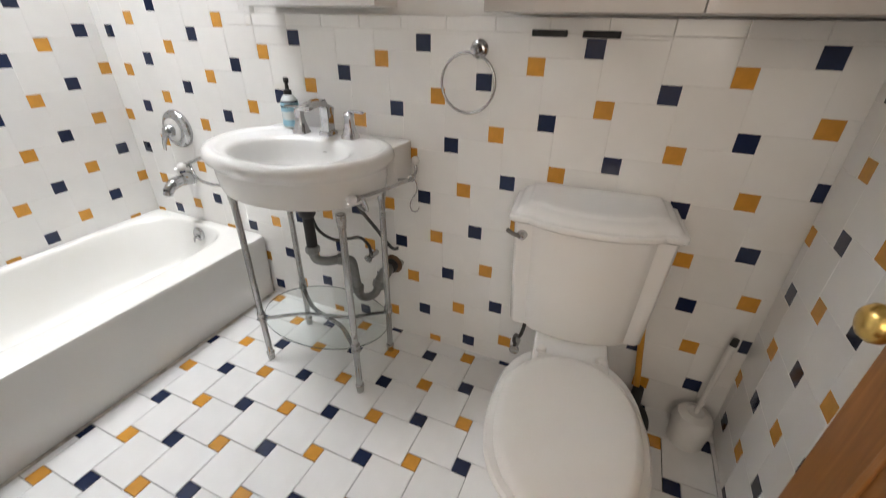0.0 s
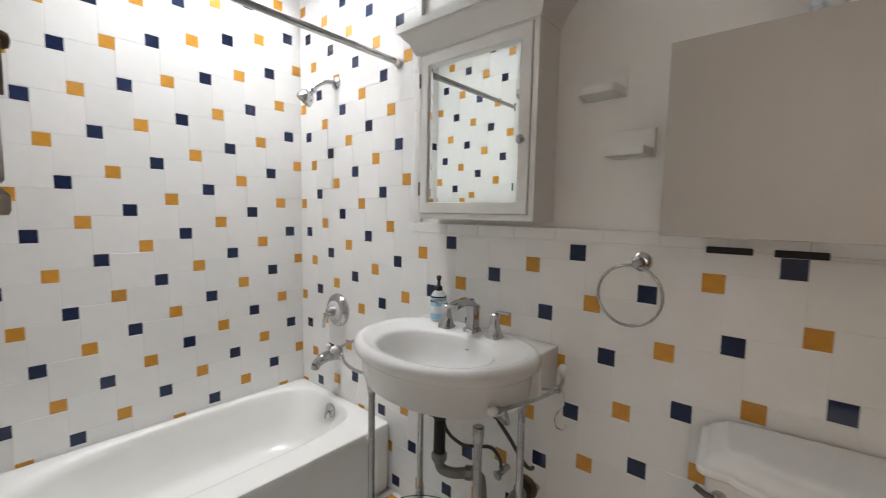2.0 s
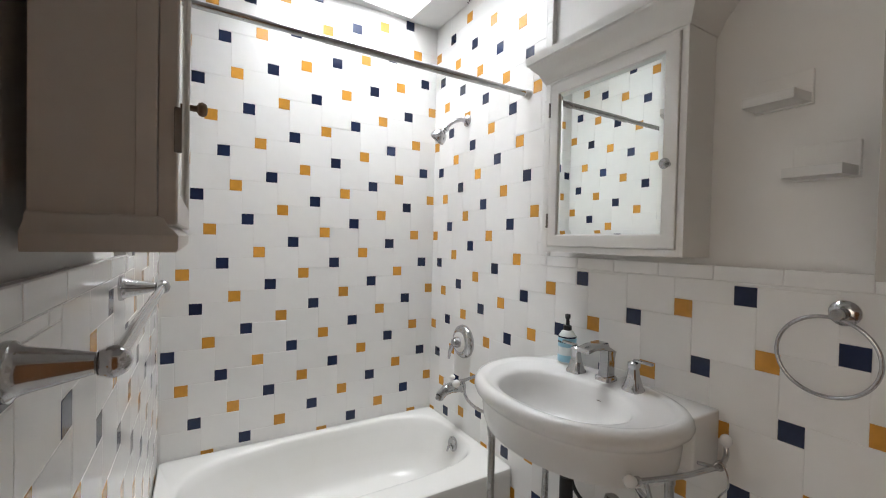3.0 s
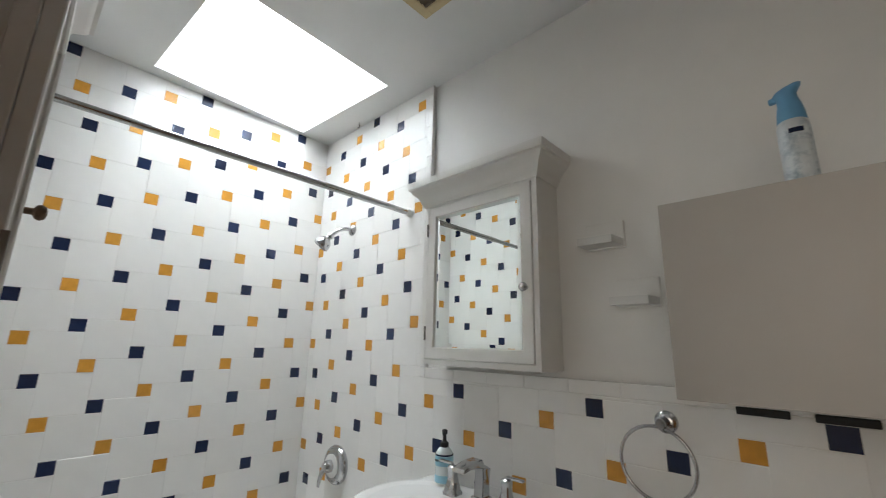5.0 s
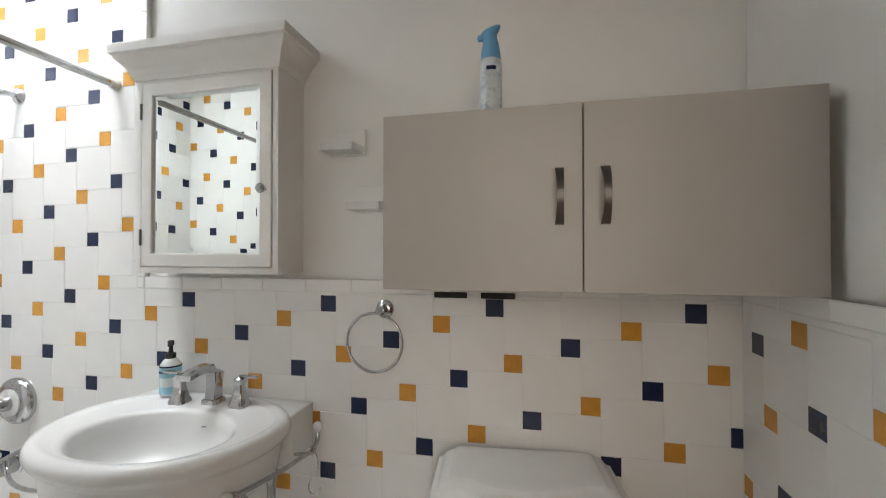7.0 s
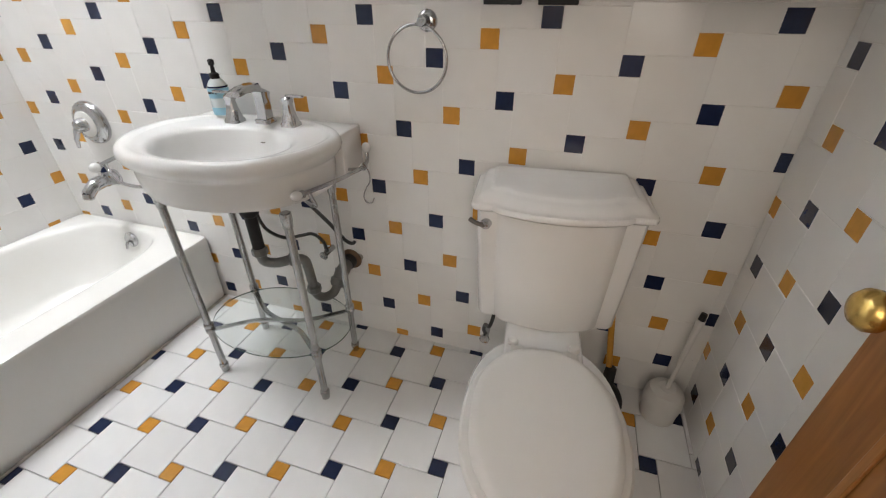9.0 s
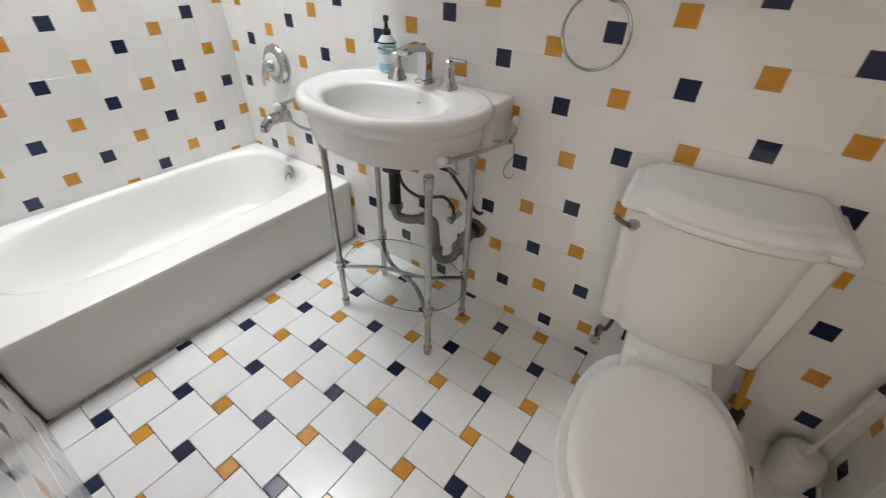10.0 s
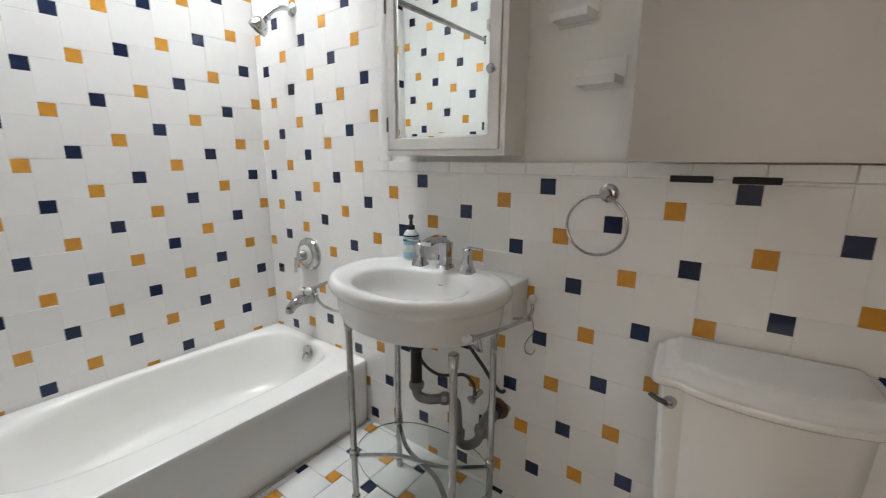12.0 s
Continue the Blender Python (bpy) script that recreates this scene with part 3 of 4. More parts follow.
# faucet, three pieces
FZ = 0.8735


def square_column(cx, cy, prof, twist=0.0):
    rings = []
    for hw, z in prof:
        b = hw * 0.25
        p = [(hw, hw - b), (hw - b, hw), (-hw + b, hw), (-hw, hw - b), (-hw, -hw + b), (-hw + b, -hw), (hw - b, -hw), (hw, -hw + b)]
        rings.append([(cx + x * math.cos(twist) - y * math.sin(twist), cy + x * math.sin(twist) + y * math.cos(twist), z) for x, y in p])
    return loft(bmesh.new(), rings)


faucet = thing("faucet", "squared chrome arched spout and two lever handles", "faucet")
part("base", square_column(1.265, -0.077, [(0.026, FZ - 0.012), (0.026, FZ + 0.010), (0.023, FZ + 0.014)]), CHROME, faucet)
bm = bmesh.new()
rows = []
# spout sections: place, half width, half thickness, way along
for y, z, hw, ht, a in ((-0.066, 0.012, 0.0185, 0.019, 90), (-0.064, 0.050, 0.0170, 0.0170, 90), (-0.062, 0.082, 0.0175, 0.0185, 92), (-0.062, 0.100, 0.019, 0.024, 118),
                        (-0.082, 0.109, 0.0205, 0.0155, 160), (-0.108, 0.113, 0.0215, 0.0105, 180), (-0.142, 0.112, 0.0225, 0.0085, 186), (-0.178, 0.105, 0.0235, 0.0065, 194)):
    up = Vector((0, -math.sin(radians(a)), -math.cos(radians(a))))
    rows.append([Vector((1.265 + u * hw, y - 0.010, FZ + z)) + up * v * ht for u, v in ((1, 0.8), (0.88, 1), (-0.88, 1), (-1, 0.8), (-1, -0.8), (-0.88, -1), (0.88, -1), (1, -0.8))])
part("spout", loft(bm, rows), CHROME, faucet, sharp=30)
for x, y, s in ((1.166, -0.100, -1), (1.366, -0.087, 1)):
    hd = part("handle", square_column(x, y, [(0.025, FZ - 0.012), (0.025, FZ + 0.008), (0.021, FZ + 0.014), (0.014, FZ + 0.045), (0.0115, FZ + 0.066), (0.014, FZ + 0.071), (0.014, FZ + 0.082), (0.010, FZ + 0.086)]), CHROME, faucet)
    bm = bmesh.new()
    box(bm, min(x, x + s * 0.058), max(x, x + s * 0.058), y - 0.007, y + 0.007, FZ + 0.0865, FZ + 0.094, 0.0025)
    part("lever", bm, CHROME, hd)

# soap bottle
soap = thing("soap_bottle", "blue and white soap bottle with black pump", "soap bottle")
SB = Matrix.Translation((1.085, -0.055, 0.880)) @ Matrix.Diagonal((1, 1, 0.95, 1))
part("bottle", lathe(bmesh.new(), [(0.026, 0.0), (0.030, 0.004), (0.031, 0.02), (0.031, 0.088), (0.029, 0.10), (0.02, 0.115), (0.013, 0.12)], SB), SOAP_WHITE, soap)
part("label", lathe(bmesh.new(), [(0.0312, 0.006), (0.0316, 0.008), (0.0316, 0.028), (0.0312, 0.03)], SB), SOAP_BLUE, soap, "pale blue printed label")
part("label", lathe(bmesh.new(), [(0.0312, 0.060), (0.0316, 0.062), (0.0316, 0.090), (0.0312, 0.092)], SB), SOAP_BLUE, soap, "pale blue printed label")
part("band", lathe(bmesh.new(), [(0.0312, 0.093), (0.0318, 0.095), (0.0312, 0.098)], SB), NAVY_TILE, soap, "dark blue band")
bm = bmesh.new()
for k in range(4):
    a = -1.9 + 0.27 * k
    p = SB @ Vector((0.0317 * math.cos(a), 0.0317 * math.sin(a), 0))
    box(bm, p.x - 0.003, p.x + 0.003, p.y - 0.0007, p.y + 0.0003, p.z + 0.071, p.z + 0.078)
part("print_bar", bm, BLACK, soap, "dark unreadable print", False)
pump = part("pump", lathe(bmesh.new(), [(0.0135, 0.119), (0.0145, 0.121), (0.0145, 0.135), (0.007, 0.139), (0.0055, 0.16), (0.009, 0.163), (0.0095, 0.176), (0.006, 0.179)], SB), BLACK, soap, "black pump dispenser")
part("nozzle", tube(bmesh.new(), [SB @ Vector((0, 0, 0.171)), SB @ Vector((0.012, -0.017, 0.172)), SB @ Vector((0.018, -0.026, 0.167))], [0.0055, 0.005, 0.0035]), BLACK, pump)

# plumbing under the basin
drain = thing("sink_drain_pipe", "black tailpiece and grey trap under the sink", "drain pipe")
part("tailpiece", lathe(bmesh.new(), [(0.033, 0.735), (0.033, 0.665), (0.028, 0.64), (0.019, 0.63), (0.019, 0.500)][::-1], Matrix.Translation((1.283, -0.262, 0))), BLACK, drain, "black plastic tailpiece")
part("trap", tube(bmesh.new(), smooth_path([(1.283, -0.262, 0.512), (1.283, -0.262, 0.482), (1.292, -0.256, 0.458), (1.325, -0.236, 0.449), (1.366, -0.21, 0.456), (1.392, -0.19, 0.444), (1.398, -0.185, 0.41), (1.400, -0.18, 0.34), (1.403, -0.172, 0.285), (1.416, -0.15, 0.258), (1.436, -0.12, 0.26), (1.446, -0.10, 0.285)]), 0.0168, 16), GREY_PIPE, drain, "grey slip-joint trap")
part("wall_arm", tube(bmesh.new(), smooth_path([(1.446, -0.10, 0.282), (1.452, -0.08, 0.315), (1.458, -0.05, 0.338), (1.461, -0.02, 0.346), (1.461, 0.004, 0.346)]), [0.026] * 12 + [0.024] * 13, 16), GREY_PIPE, drain)
for at, to, r in (((1.283, -0.262, 0.503), (0, 0, 1), 0.026), ((1.366, -0.21, 0.456), (0.85, 0.5, 0), 0.0235), ((1.401, -0.178, 0.315), (0, 0.03, -1), 0.0255), ((1.449, -0.09, 0.30), (0.1, 0.4, 0.9), 0.031)):
    part("slip_nut", lathe(bmesh.new(), [(r - 0.004, -0.014), (r, -0.011), (r, 0.009), (r - 0.005, 0.014)], rail(to, at), 8), GREY_PIPE, drain, smooth=False)
part("wall_flange", lathe(bmesh.new(), [(0.042, 0.0), (0.041, 0.004), (0.027, 0.012)], rail((0, -1, 0), (1.461, -0.0005, 0.346))), RUST, drain, "rusty stained wall flange")
part("rubber_coupling", lathe(bmesh.new(), [(0.029, 0.0), (0.03, 0.008), (0.028, 0.026)], rail((0, -1, 0), (1.461, -0.012, 0.346))), RUBBER, drain)

stain_bm = bmesh.new()
loft(stain_bm, [[(1.472 + (0.036 + 0.008 * math.sin(3 * a)) * f * math.cos(a), -0.0004 - 0.0004 * (1 - f), 0.352 + (0.032 + 0.008 * math.cos(2 * a)) * f * math.sin(a)) for a in [2 * math.pi * k / 28 for k in range(28)]] for f in (1.0, 0.4)], False)
part("grime_patch", stain_bm, mat("grey_wall_grime", (0.33, 0.31, 0.285), 0.7, grain=0.2, scale=25), drain, "grey grime patch on the tiles", False)

supply = thing("water_supply_hose", "dark braided supply hose with shut-off valve", "supply hose")
part("hose", tube(bmesh.new(), smooth_path([(1.170, -0.12, 0.737), (1.166, -0.12, 0.60), (1.182, -0.11, 0.495), (1.25, -0.10, 0.458), (1.32, -0.09, 0.474), (1.363, -0.082, 0.484), (1.390, -0.068, 0.452), (1.384, -0.045, 0.405)]), 0.0062), BRAID, supply)
part("valve_body", tube(bmesh.new(), [(1.384, 0.002, 0.385), (1.384, -0.06, 0.385)], 0.011), DULL_CHROME, supply)
part("valve_handle", lathe(bmesh.new(), [(0.008, 0), (0.017, 0.003), (0.017, 0.012), (0.01, 0.015)], rail((-0.2, -1, -0.3), (1.384, -0.06, 0.385)), 10), DULL_CHROME, supply)
part("valve_neck", tube(bmesh.new(), [(1.384, -0.045, 0.385), (1.384, -0.045, 0.407)], 0.009, 8), DULL_CHROME, supply)
supply2 = thing("water_supply_hose", "dark braided supply hose running down to the wall", "supply hose")
part("hose", tube(bmesh.new(), smooth_path([(1.375, -0.14, 0.737), (1.40, -0.125, 0.64), (1.445, -0.085, 0.54), (1.475, -0.05, 0.46), (1.483, -0.02, 0.43), (1.483, 0.003, 0.425)]), 0.0068), BRAID, supply2)

s_hook = thing("s_hook", "thin chrome s-hook hanging from the towel rail", "hook")
part("wire", tube(bmesh.new(), smooth_path([(1.594, -0.104, 0.764), (1.599, -0.098, 0.777), (1.608, -0.092, 0.776), (1.619, -0.088, 0.751), (1.619, -0.086, 0.721), (1.604, -0.086, 0.696), (1.595, -0.09, 0.671), (1.603, -0.094, 0.651), (1.623, -0.094, 0.651), (1.632, -0.092, 0.668)]), 0.0021, 8), CHROME, s_hook)


# ---- medicine cabinets ----
def med_cabinet(name, label, width, depth, z0, z1, crown, base, m, knob_x, ajar=0.0, knob_mat=CHROME, paint=MED_PAINT, stile=0.019, overhang=0.055, proud=0.0):
    """Built against a wall at local y = 0, facing -y, its left bottom corner at local x = 0; the door sits inside a face frame."""
    cab = thing(name, label, "cabinet")
    a, b, c, e = stile + 0.0015, width - stile - 0.0015, z0 + stile + 0.0015, z1 - 0.0125
    hx = a if knob_x > 0 else b

    def add(nm, bm, material, parent=cab, lab="", smooth=False, turn=False):
        if turn:
            piv = Matrix.Translation((hx, -depth, 0))
            bmesh.ops.transform(bm, matrix=piv @ Matrix.Rotation(radians(-ajar if knob_x > 0 else ajar), 4, "Z") @ piv.inverted(), verts=bm.verts)
        bmesh.ops.transform(bm, matrix=m, verts=bm.verts)
        return part(nm, bm, material, parent, lab, smooth)

    w, d = width, depth
    add("body", boxm(0.0005, w - 0.0005, -d + 0.0195, 0, z0 + 0.0005, z1 + 0.01), paint)

    def rect(x0, x1, v0, v1, y):
        return [(x0, y, v0), (x1, y, v0), (x1, y, v1), (x0, y, v1)]
    ff = [rect(stile, w - stile, z0 + stile, z1 - 0.011, -d + 0.019), rect(0, w, z0, z1 + 0.01, -d + 0.019), rect(0, w, z0, z1 + 0.01, -d + 0.0012),
          rect(0.0012, w - 0.0012, z0 + 0.0012, z1 + 0.01, -d), rect(stile - 0.001, w - stile + 0.001, z0 + stile - 0.001, z1 - 0.010, -d),
          rect(stile, w - stile, z0 + stile, z1 - 0.011, -d + 0.001), rect(stile, w - stile, z0 + stile, z1 - 0.011, -d + 0.019)]
    bm = loft(bmesh.new(), ff, False, False)
    bmesh.ops.remove_doubles(bm, verts=bm.verts, dist=1e-6)
    add("face_frame", bm, paint)
    f = 0.040
    y0, y1 = -d - 0.002 - proud, -d + 0.016 - proud

    def rim(o, y):
        return rect(a + o, b - o, c + o, e - o, y)
    bm = loft(bmesh.new(), [rim(f, y1), rim(0, y1), rim(0, y0 + 0.002), rim(0.002, y0), rim(f - 0.003, y0), rim(f, y0 + 0.004), rim(f, y1)], False, False)
    bmesh.ops.remove_doubles(bm, verts=bm.verts, dist=1e-6)
    door = add("door", bm, paint, cab, turn=True)
    # bevelled mirror pane
    k = 0.013
    u = f + 0.0005
    bm = loft(bmesh.new(), [rim(u, y0 + 0.015), rim(u, y0 + 0.0075), rim(u + k, y0 + 0.006)])
    add("mirror", bm, MIRROR, door, "mirror pane with bevelled rim", turn=True)
    kx = b - 0.020 if knob_x > 0 else a + 0.020
    kz = z0 + 0.245
    bm = lathe(bmesh.new(), [(0.006, 0), (0.006, 0.012), (0.0125, 0.016), (0.0145, 0.022), (0.011, 0.029), (0.004, 0.031)], rail((0, -1, 0), (kx, y0 + 0.0005, kz)))
    add("knob", bm, knob_mat, door, "", True, turn=True)
    for hz in (z0 + 0.085, z1 - 0.125):
        bm = boxm(hx - 0.0042, hx + 0.0032, y0 - 0.0035, y0 + 0.004, hz, hz + 0.05, 0.001)
        add("hinge", bm, NICKEL, cab, "small dark butt hinge")

    def moulding(nm, prof):
        rings = []
        for o, z in prof:
            rings.append([(-o, 0, z), (-o, -d - o, z), (w + o, -d - o, z), (w + o, 0, z)])
        add(nm, loft(bmesh.new(), rings), paint, cab, "", True)
    if crown:
        q, t = overhang / 0.056, z1
        moulding("crown", [(o * q, t + z) for o, z in ((0.003, -0.004), (0.007, 0.001), (0.009, 0.008), (0.013, 0.011), (0.016, 0.022), (0.024, 0.036), (0.038, 0.050), (0.045, 0.058), (0.047, 0.064), (0.055, 0.068), (0.056, 0.095))])
    if base:
        t = z0
        moulding("base_moulding", [(0.019, t - 0.026), (0.021, t - 0.022), (0.021, t - 0.008), (0.016, t - 0.002), (0.010, t + 0.003), (0.007, t + 0.010), (0.003, t + 0.013)])
    return cab


med_cabinet("medicine_cabinet", "white medicine cabinet with mirrored inset door", 0.498, 0.112 + T + BED - 0.002, 1.268, 1.868, True, False,
            Matrix.Translation((1.010, T + BED - 0.002, 0)), 1, 0.3)
# twin on the front wall, its paint darkened to stand for the shade there
MF = Matrix.Translation((1.552, -D + 0.001, 0)) @ Euler((0, 0, math.pi)).to_matrix().to_4x4()
med_cabinet("medicine_cabinet", "wooden medicine cabinet over the towel bar, taupe darkened for shade", 0.440, 0.103, 1.304, 1.90, True, True, MF, 1, 0.4, RUST, SHADED_TAUPE_PAINT, 0.003, 0.056, 0.017)

# ---- cabinet over the toilet ----
cab = thing("wall_cabinet", "cream two-door wall cabinet over the toilet", "cabinet")
cx0, cx1, cz0, cz1, cyf = 1.903, 2.7245, 1.2515, 1.6235, -0.298
bm = bmesh.new()
yb = T + BED - 0.001
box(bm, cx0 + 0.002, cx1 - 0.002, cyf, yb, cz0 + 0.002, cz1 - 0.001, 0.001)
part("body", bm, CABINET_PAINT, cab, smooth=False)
mid = 2.3145
for x0, x1, hx in ((cx0, mid - 0.0012, mid - 0.045), (mid + 0.0012, cx1 - 0.003, mid + 0.04)):
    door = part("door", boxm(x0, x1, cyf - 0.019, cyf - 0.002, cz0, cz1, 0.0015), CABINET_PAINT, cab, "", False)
    bm = bmesh.new()
    rows = []
    for k in range(13):
        t = k / 12
        p = Vector((hx, cyf - 0.022 - 0.034 * math.sin(math.pi * t) ** 0.7, 1.384 + 0.112 * t))
        wd = 0.0062 + 0.0022 * (2 * t - 1) ** 2
        rows.append([p + Vector((-wd, 0.0025, 0)), p + Vector((wd, 0.0025, 0)), p + Vector((wd, -0.0025, 0)), p + Vector((-wd, -0.0025, 0))])
    loft(bm, rows)
    for z in (1.3885, 1.4915):
        box(bm, hx - 0.006, hx + 0.006, cyf - 0.026, cyf - 0.0185, z - 0.0045, z + 0.0045)
    part("handle", bm, NICKEL, door, "curved brushed nickel pull")

# black strips under the cabinet
for x0, x1 in ((1.940, 2.036), (2.075, 2.170)):
    st = thing("adhesive_strip", "black rounded adhesive strip stuck on tiles", "strip", "strips under the cabinet")
    bm = boxm(x0, x1, -0.006, -0.0005, 1.201, 1.218, 0.0028, 3)
    part("strip", bm, BLACK, st)

# air freshener can
can = thing("air_freshener", "air freshener can with blue trigger cap", "spray can")
CM = Matrix.Translation((2.126, -0.225, 1.6265))
part("can", lathe(bmesh.new(), [(0.023, 0), (0.0255, 0.003), (0.0255, 0.128), (0.0235, 0.136), (0.0215, 0.138)], CM), CAN_WHITE, can, "white and pale blue printed can")
capr = []
for r, dx, z in ((0.0225, 0, 0.134), (0.0230, 0, 0.140), (0.0215, 0, 0.158), (0.0180, 0, 0.176), (0.0165, -0.002, 0.188), (0.0190, -0.005, 0.197), (0.0185, -0.001, 0.204), (0.0150, 0.006, 0.210), (0.008, 0.014, 0.216)):
    capr.append([CM @ Vector((dx + r * math.cos(2 * math.pi * k / 20), 0.85 * r * math.sin(2 * math.pi * k / 20), z)) for k in range(20)])
cp = part("cap", loft(bmesh.new(), capr), BLUE_CAP, can, "blue plastic trigger cap")
part("trigger", boxm(2.126 - 0.030, 2.126 - 0.018, -0.231, -0.219, 1.6265 + 0.186, 1.6265 + 0.197, 0.003), BLUE_CAP, cp)
bm = bmesh.new()
for k in range(5):
    a = -1.75 + 0.16 * k
    p = CM @ Vector((0.0259 * math.cos(a), 0.0259 * math.sin(a), 0.108))
    box(bm, p.x - 0.0026, p.x + 0.0026, p.y - 0.0006, p.y + 0.0006, p.z, p.z + 0.009)
part("print_bar", bm, NAVY_TILE, can, "dark printed bar", False)

# small white corner shelves on the wall
for x, z in ((1.720, 1.630), (1.803, 1.454)):
    br = thing("corner_shelf", "small white shelf block on an upright back plate", "shelf", "small wall shelves")
    yb = T + BED
    bm = loft(bmesh.new(), [[(x - p, yb - 0.012, z + 0.002), (x - 0.003, yb - 0.012, z + 0.002), (x - 0.003, yb - 0.012, z + 0.022), (x - p, yb - 0.012, z + 0.022)] if y > 0 else
                            [(x - p + 0.002, y, z), (x - 0.010, y, z), (x - 0.010, y, z + 0.022), (x - p + 0.002, y, z + 0.022)] for p, y in ((0.112, 1), (0.114, -0.058), (0.113, -0.062))])
    part("slab", bm, PLASTIC_WHITE, br, smooth=False)
    part("back_plate", boxm(x - 0.116, x, yb - 0.0125, yb - 0.0005, z - 0.002, z + 0.078, 0.002), PAINT, br, smooth=False)

# towel ring
ring = thing("towel_ring", "chrome towel ring on a round wall mount", "towel ring")
RM = rail((0, -1, 0), (1.791, 0, 1.164))
part("rose", lathe(bmesh.new(), [(0.027, -0.0005), (0.027, 0.006), (0.02, 0.012), (0.012, 0.014), (0.011, 0.045), (0.013, 0.05), (0.011, 0.056), (0.004, 0.057)], RM), CHROME, ring)
bm = bmesh.new()
n = 48
rr = 0.084
rings = []
for i in range(n):
    a = 2 * math.pi * i / n
    c = Vector((1.774 + rr * math.sin(a), -0.046, 1.157 - rr + rr * math.cos(a)))
    out = Vector((math.sin(a), 0, math.cos(a)))
    rings.append([c + 0.0042 * (math.cos(2 * math.pi * k / 10) * out + math.sin(2 * math.pi * k / 10) * Vector((0, 1, 0))) for k in range(10)])
rings.append(rings[0])
loft(bm, rings, False, False)
bmesh.ops.remove_doubles(bm, verts=bm.verts, dist=1e-6)
part("hoop", bm, CHROME, ring)

# towel bar on the front wall
bar = thing("towel_bar", "chrome towel bar with cone posts on tiles", "towel bar")
part("rod", tube(bmesh.new(), [(0.994, -1.247, 1.181), (1.608, -1.247, 1.175)], 0.008, 16), CHROME, bar)
for x, pz in ((1.0, 1.181), (1.602, 1.175)):
    post = part("post", lathe(bmesh.new(), [(0.027, -0.0005), (0.027, 0.006), (0.023, 0.009), (0.021, 0.014), (0.013, 0.050), (0.010, 0.062), (0.012, 0.064)], rail((0, 1, 0), (x, -D, pz))), CHROME, bar)
    bm = bmesh.new()
    ball(bm, (x, -1.247, pz), 0.0155, 20)
    part("ball_joint", bm, CHROME, post)

# ceiling fan grille
vent = thing("exhaust_vent", "yellowed ceiling vent frame with brown grille", "vent")
bm = bmesh.new()
VX0, VX1, VY0, VY1 = 1.185, 1.445, -0.575, -0.312
for x0, x1, y0, y1 in ((VX0, VX0 + 0.035, VY0, VY1), (VX1 - 0.035, VX1, VY0, VY1), (VX0 + 0.035, VX1 - 0.035, VY0, VY0 + 0.035), (VX0 + 0.035, VX1 - 0.035, VY1 - 0.035, VY1)):
    box(bm, x0, x1, y0, y1, H - 0.012, H - 0.0005, 0.003)
part("frame", bm, BEIGE_PLASTIC, vent, smooth=False)
part("backing", boxm(VX0 + 0.03, VX1 - 0.03, VY0 + 0.03, VY1 - 0.03, H - 0.003, H - 0.001), BROWN_GRILLE, vent, smooth=False)
for k in range(9):
    y = VY0 + 0.048 + k * 0.021
    part("slat", boxm(VX0 + 0.036, VX1 - 0.036, y, y + 0.011, H - 0.010, H - 0.004, 0.001), BROWN_GRILLE, vent, smooth=False)


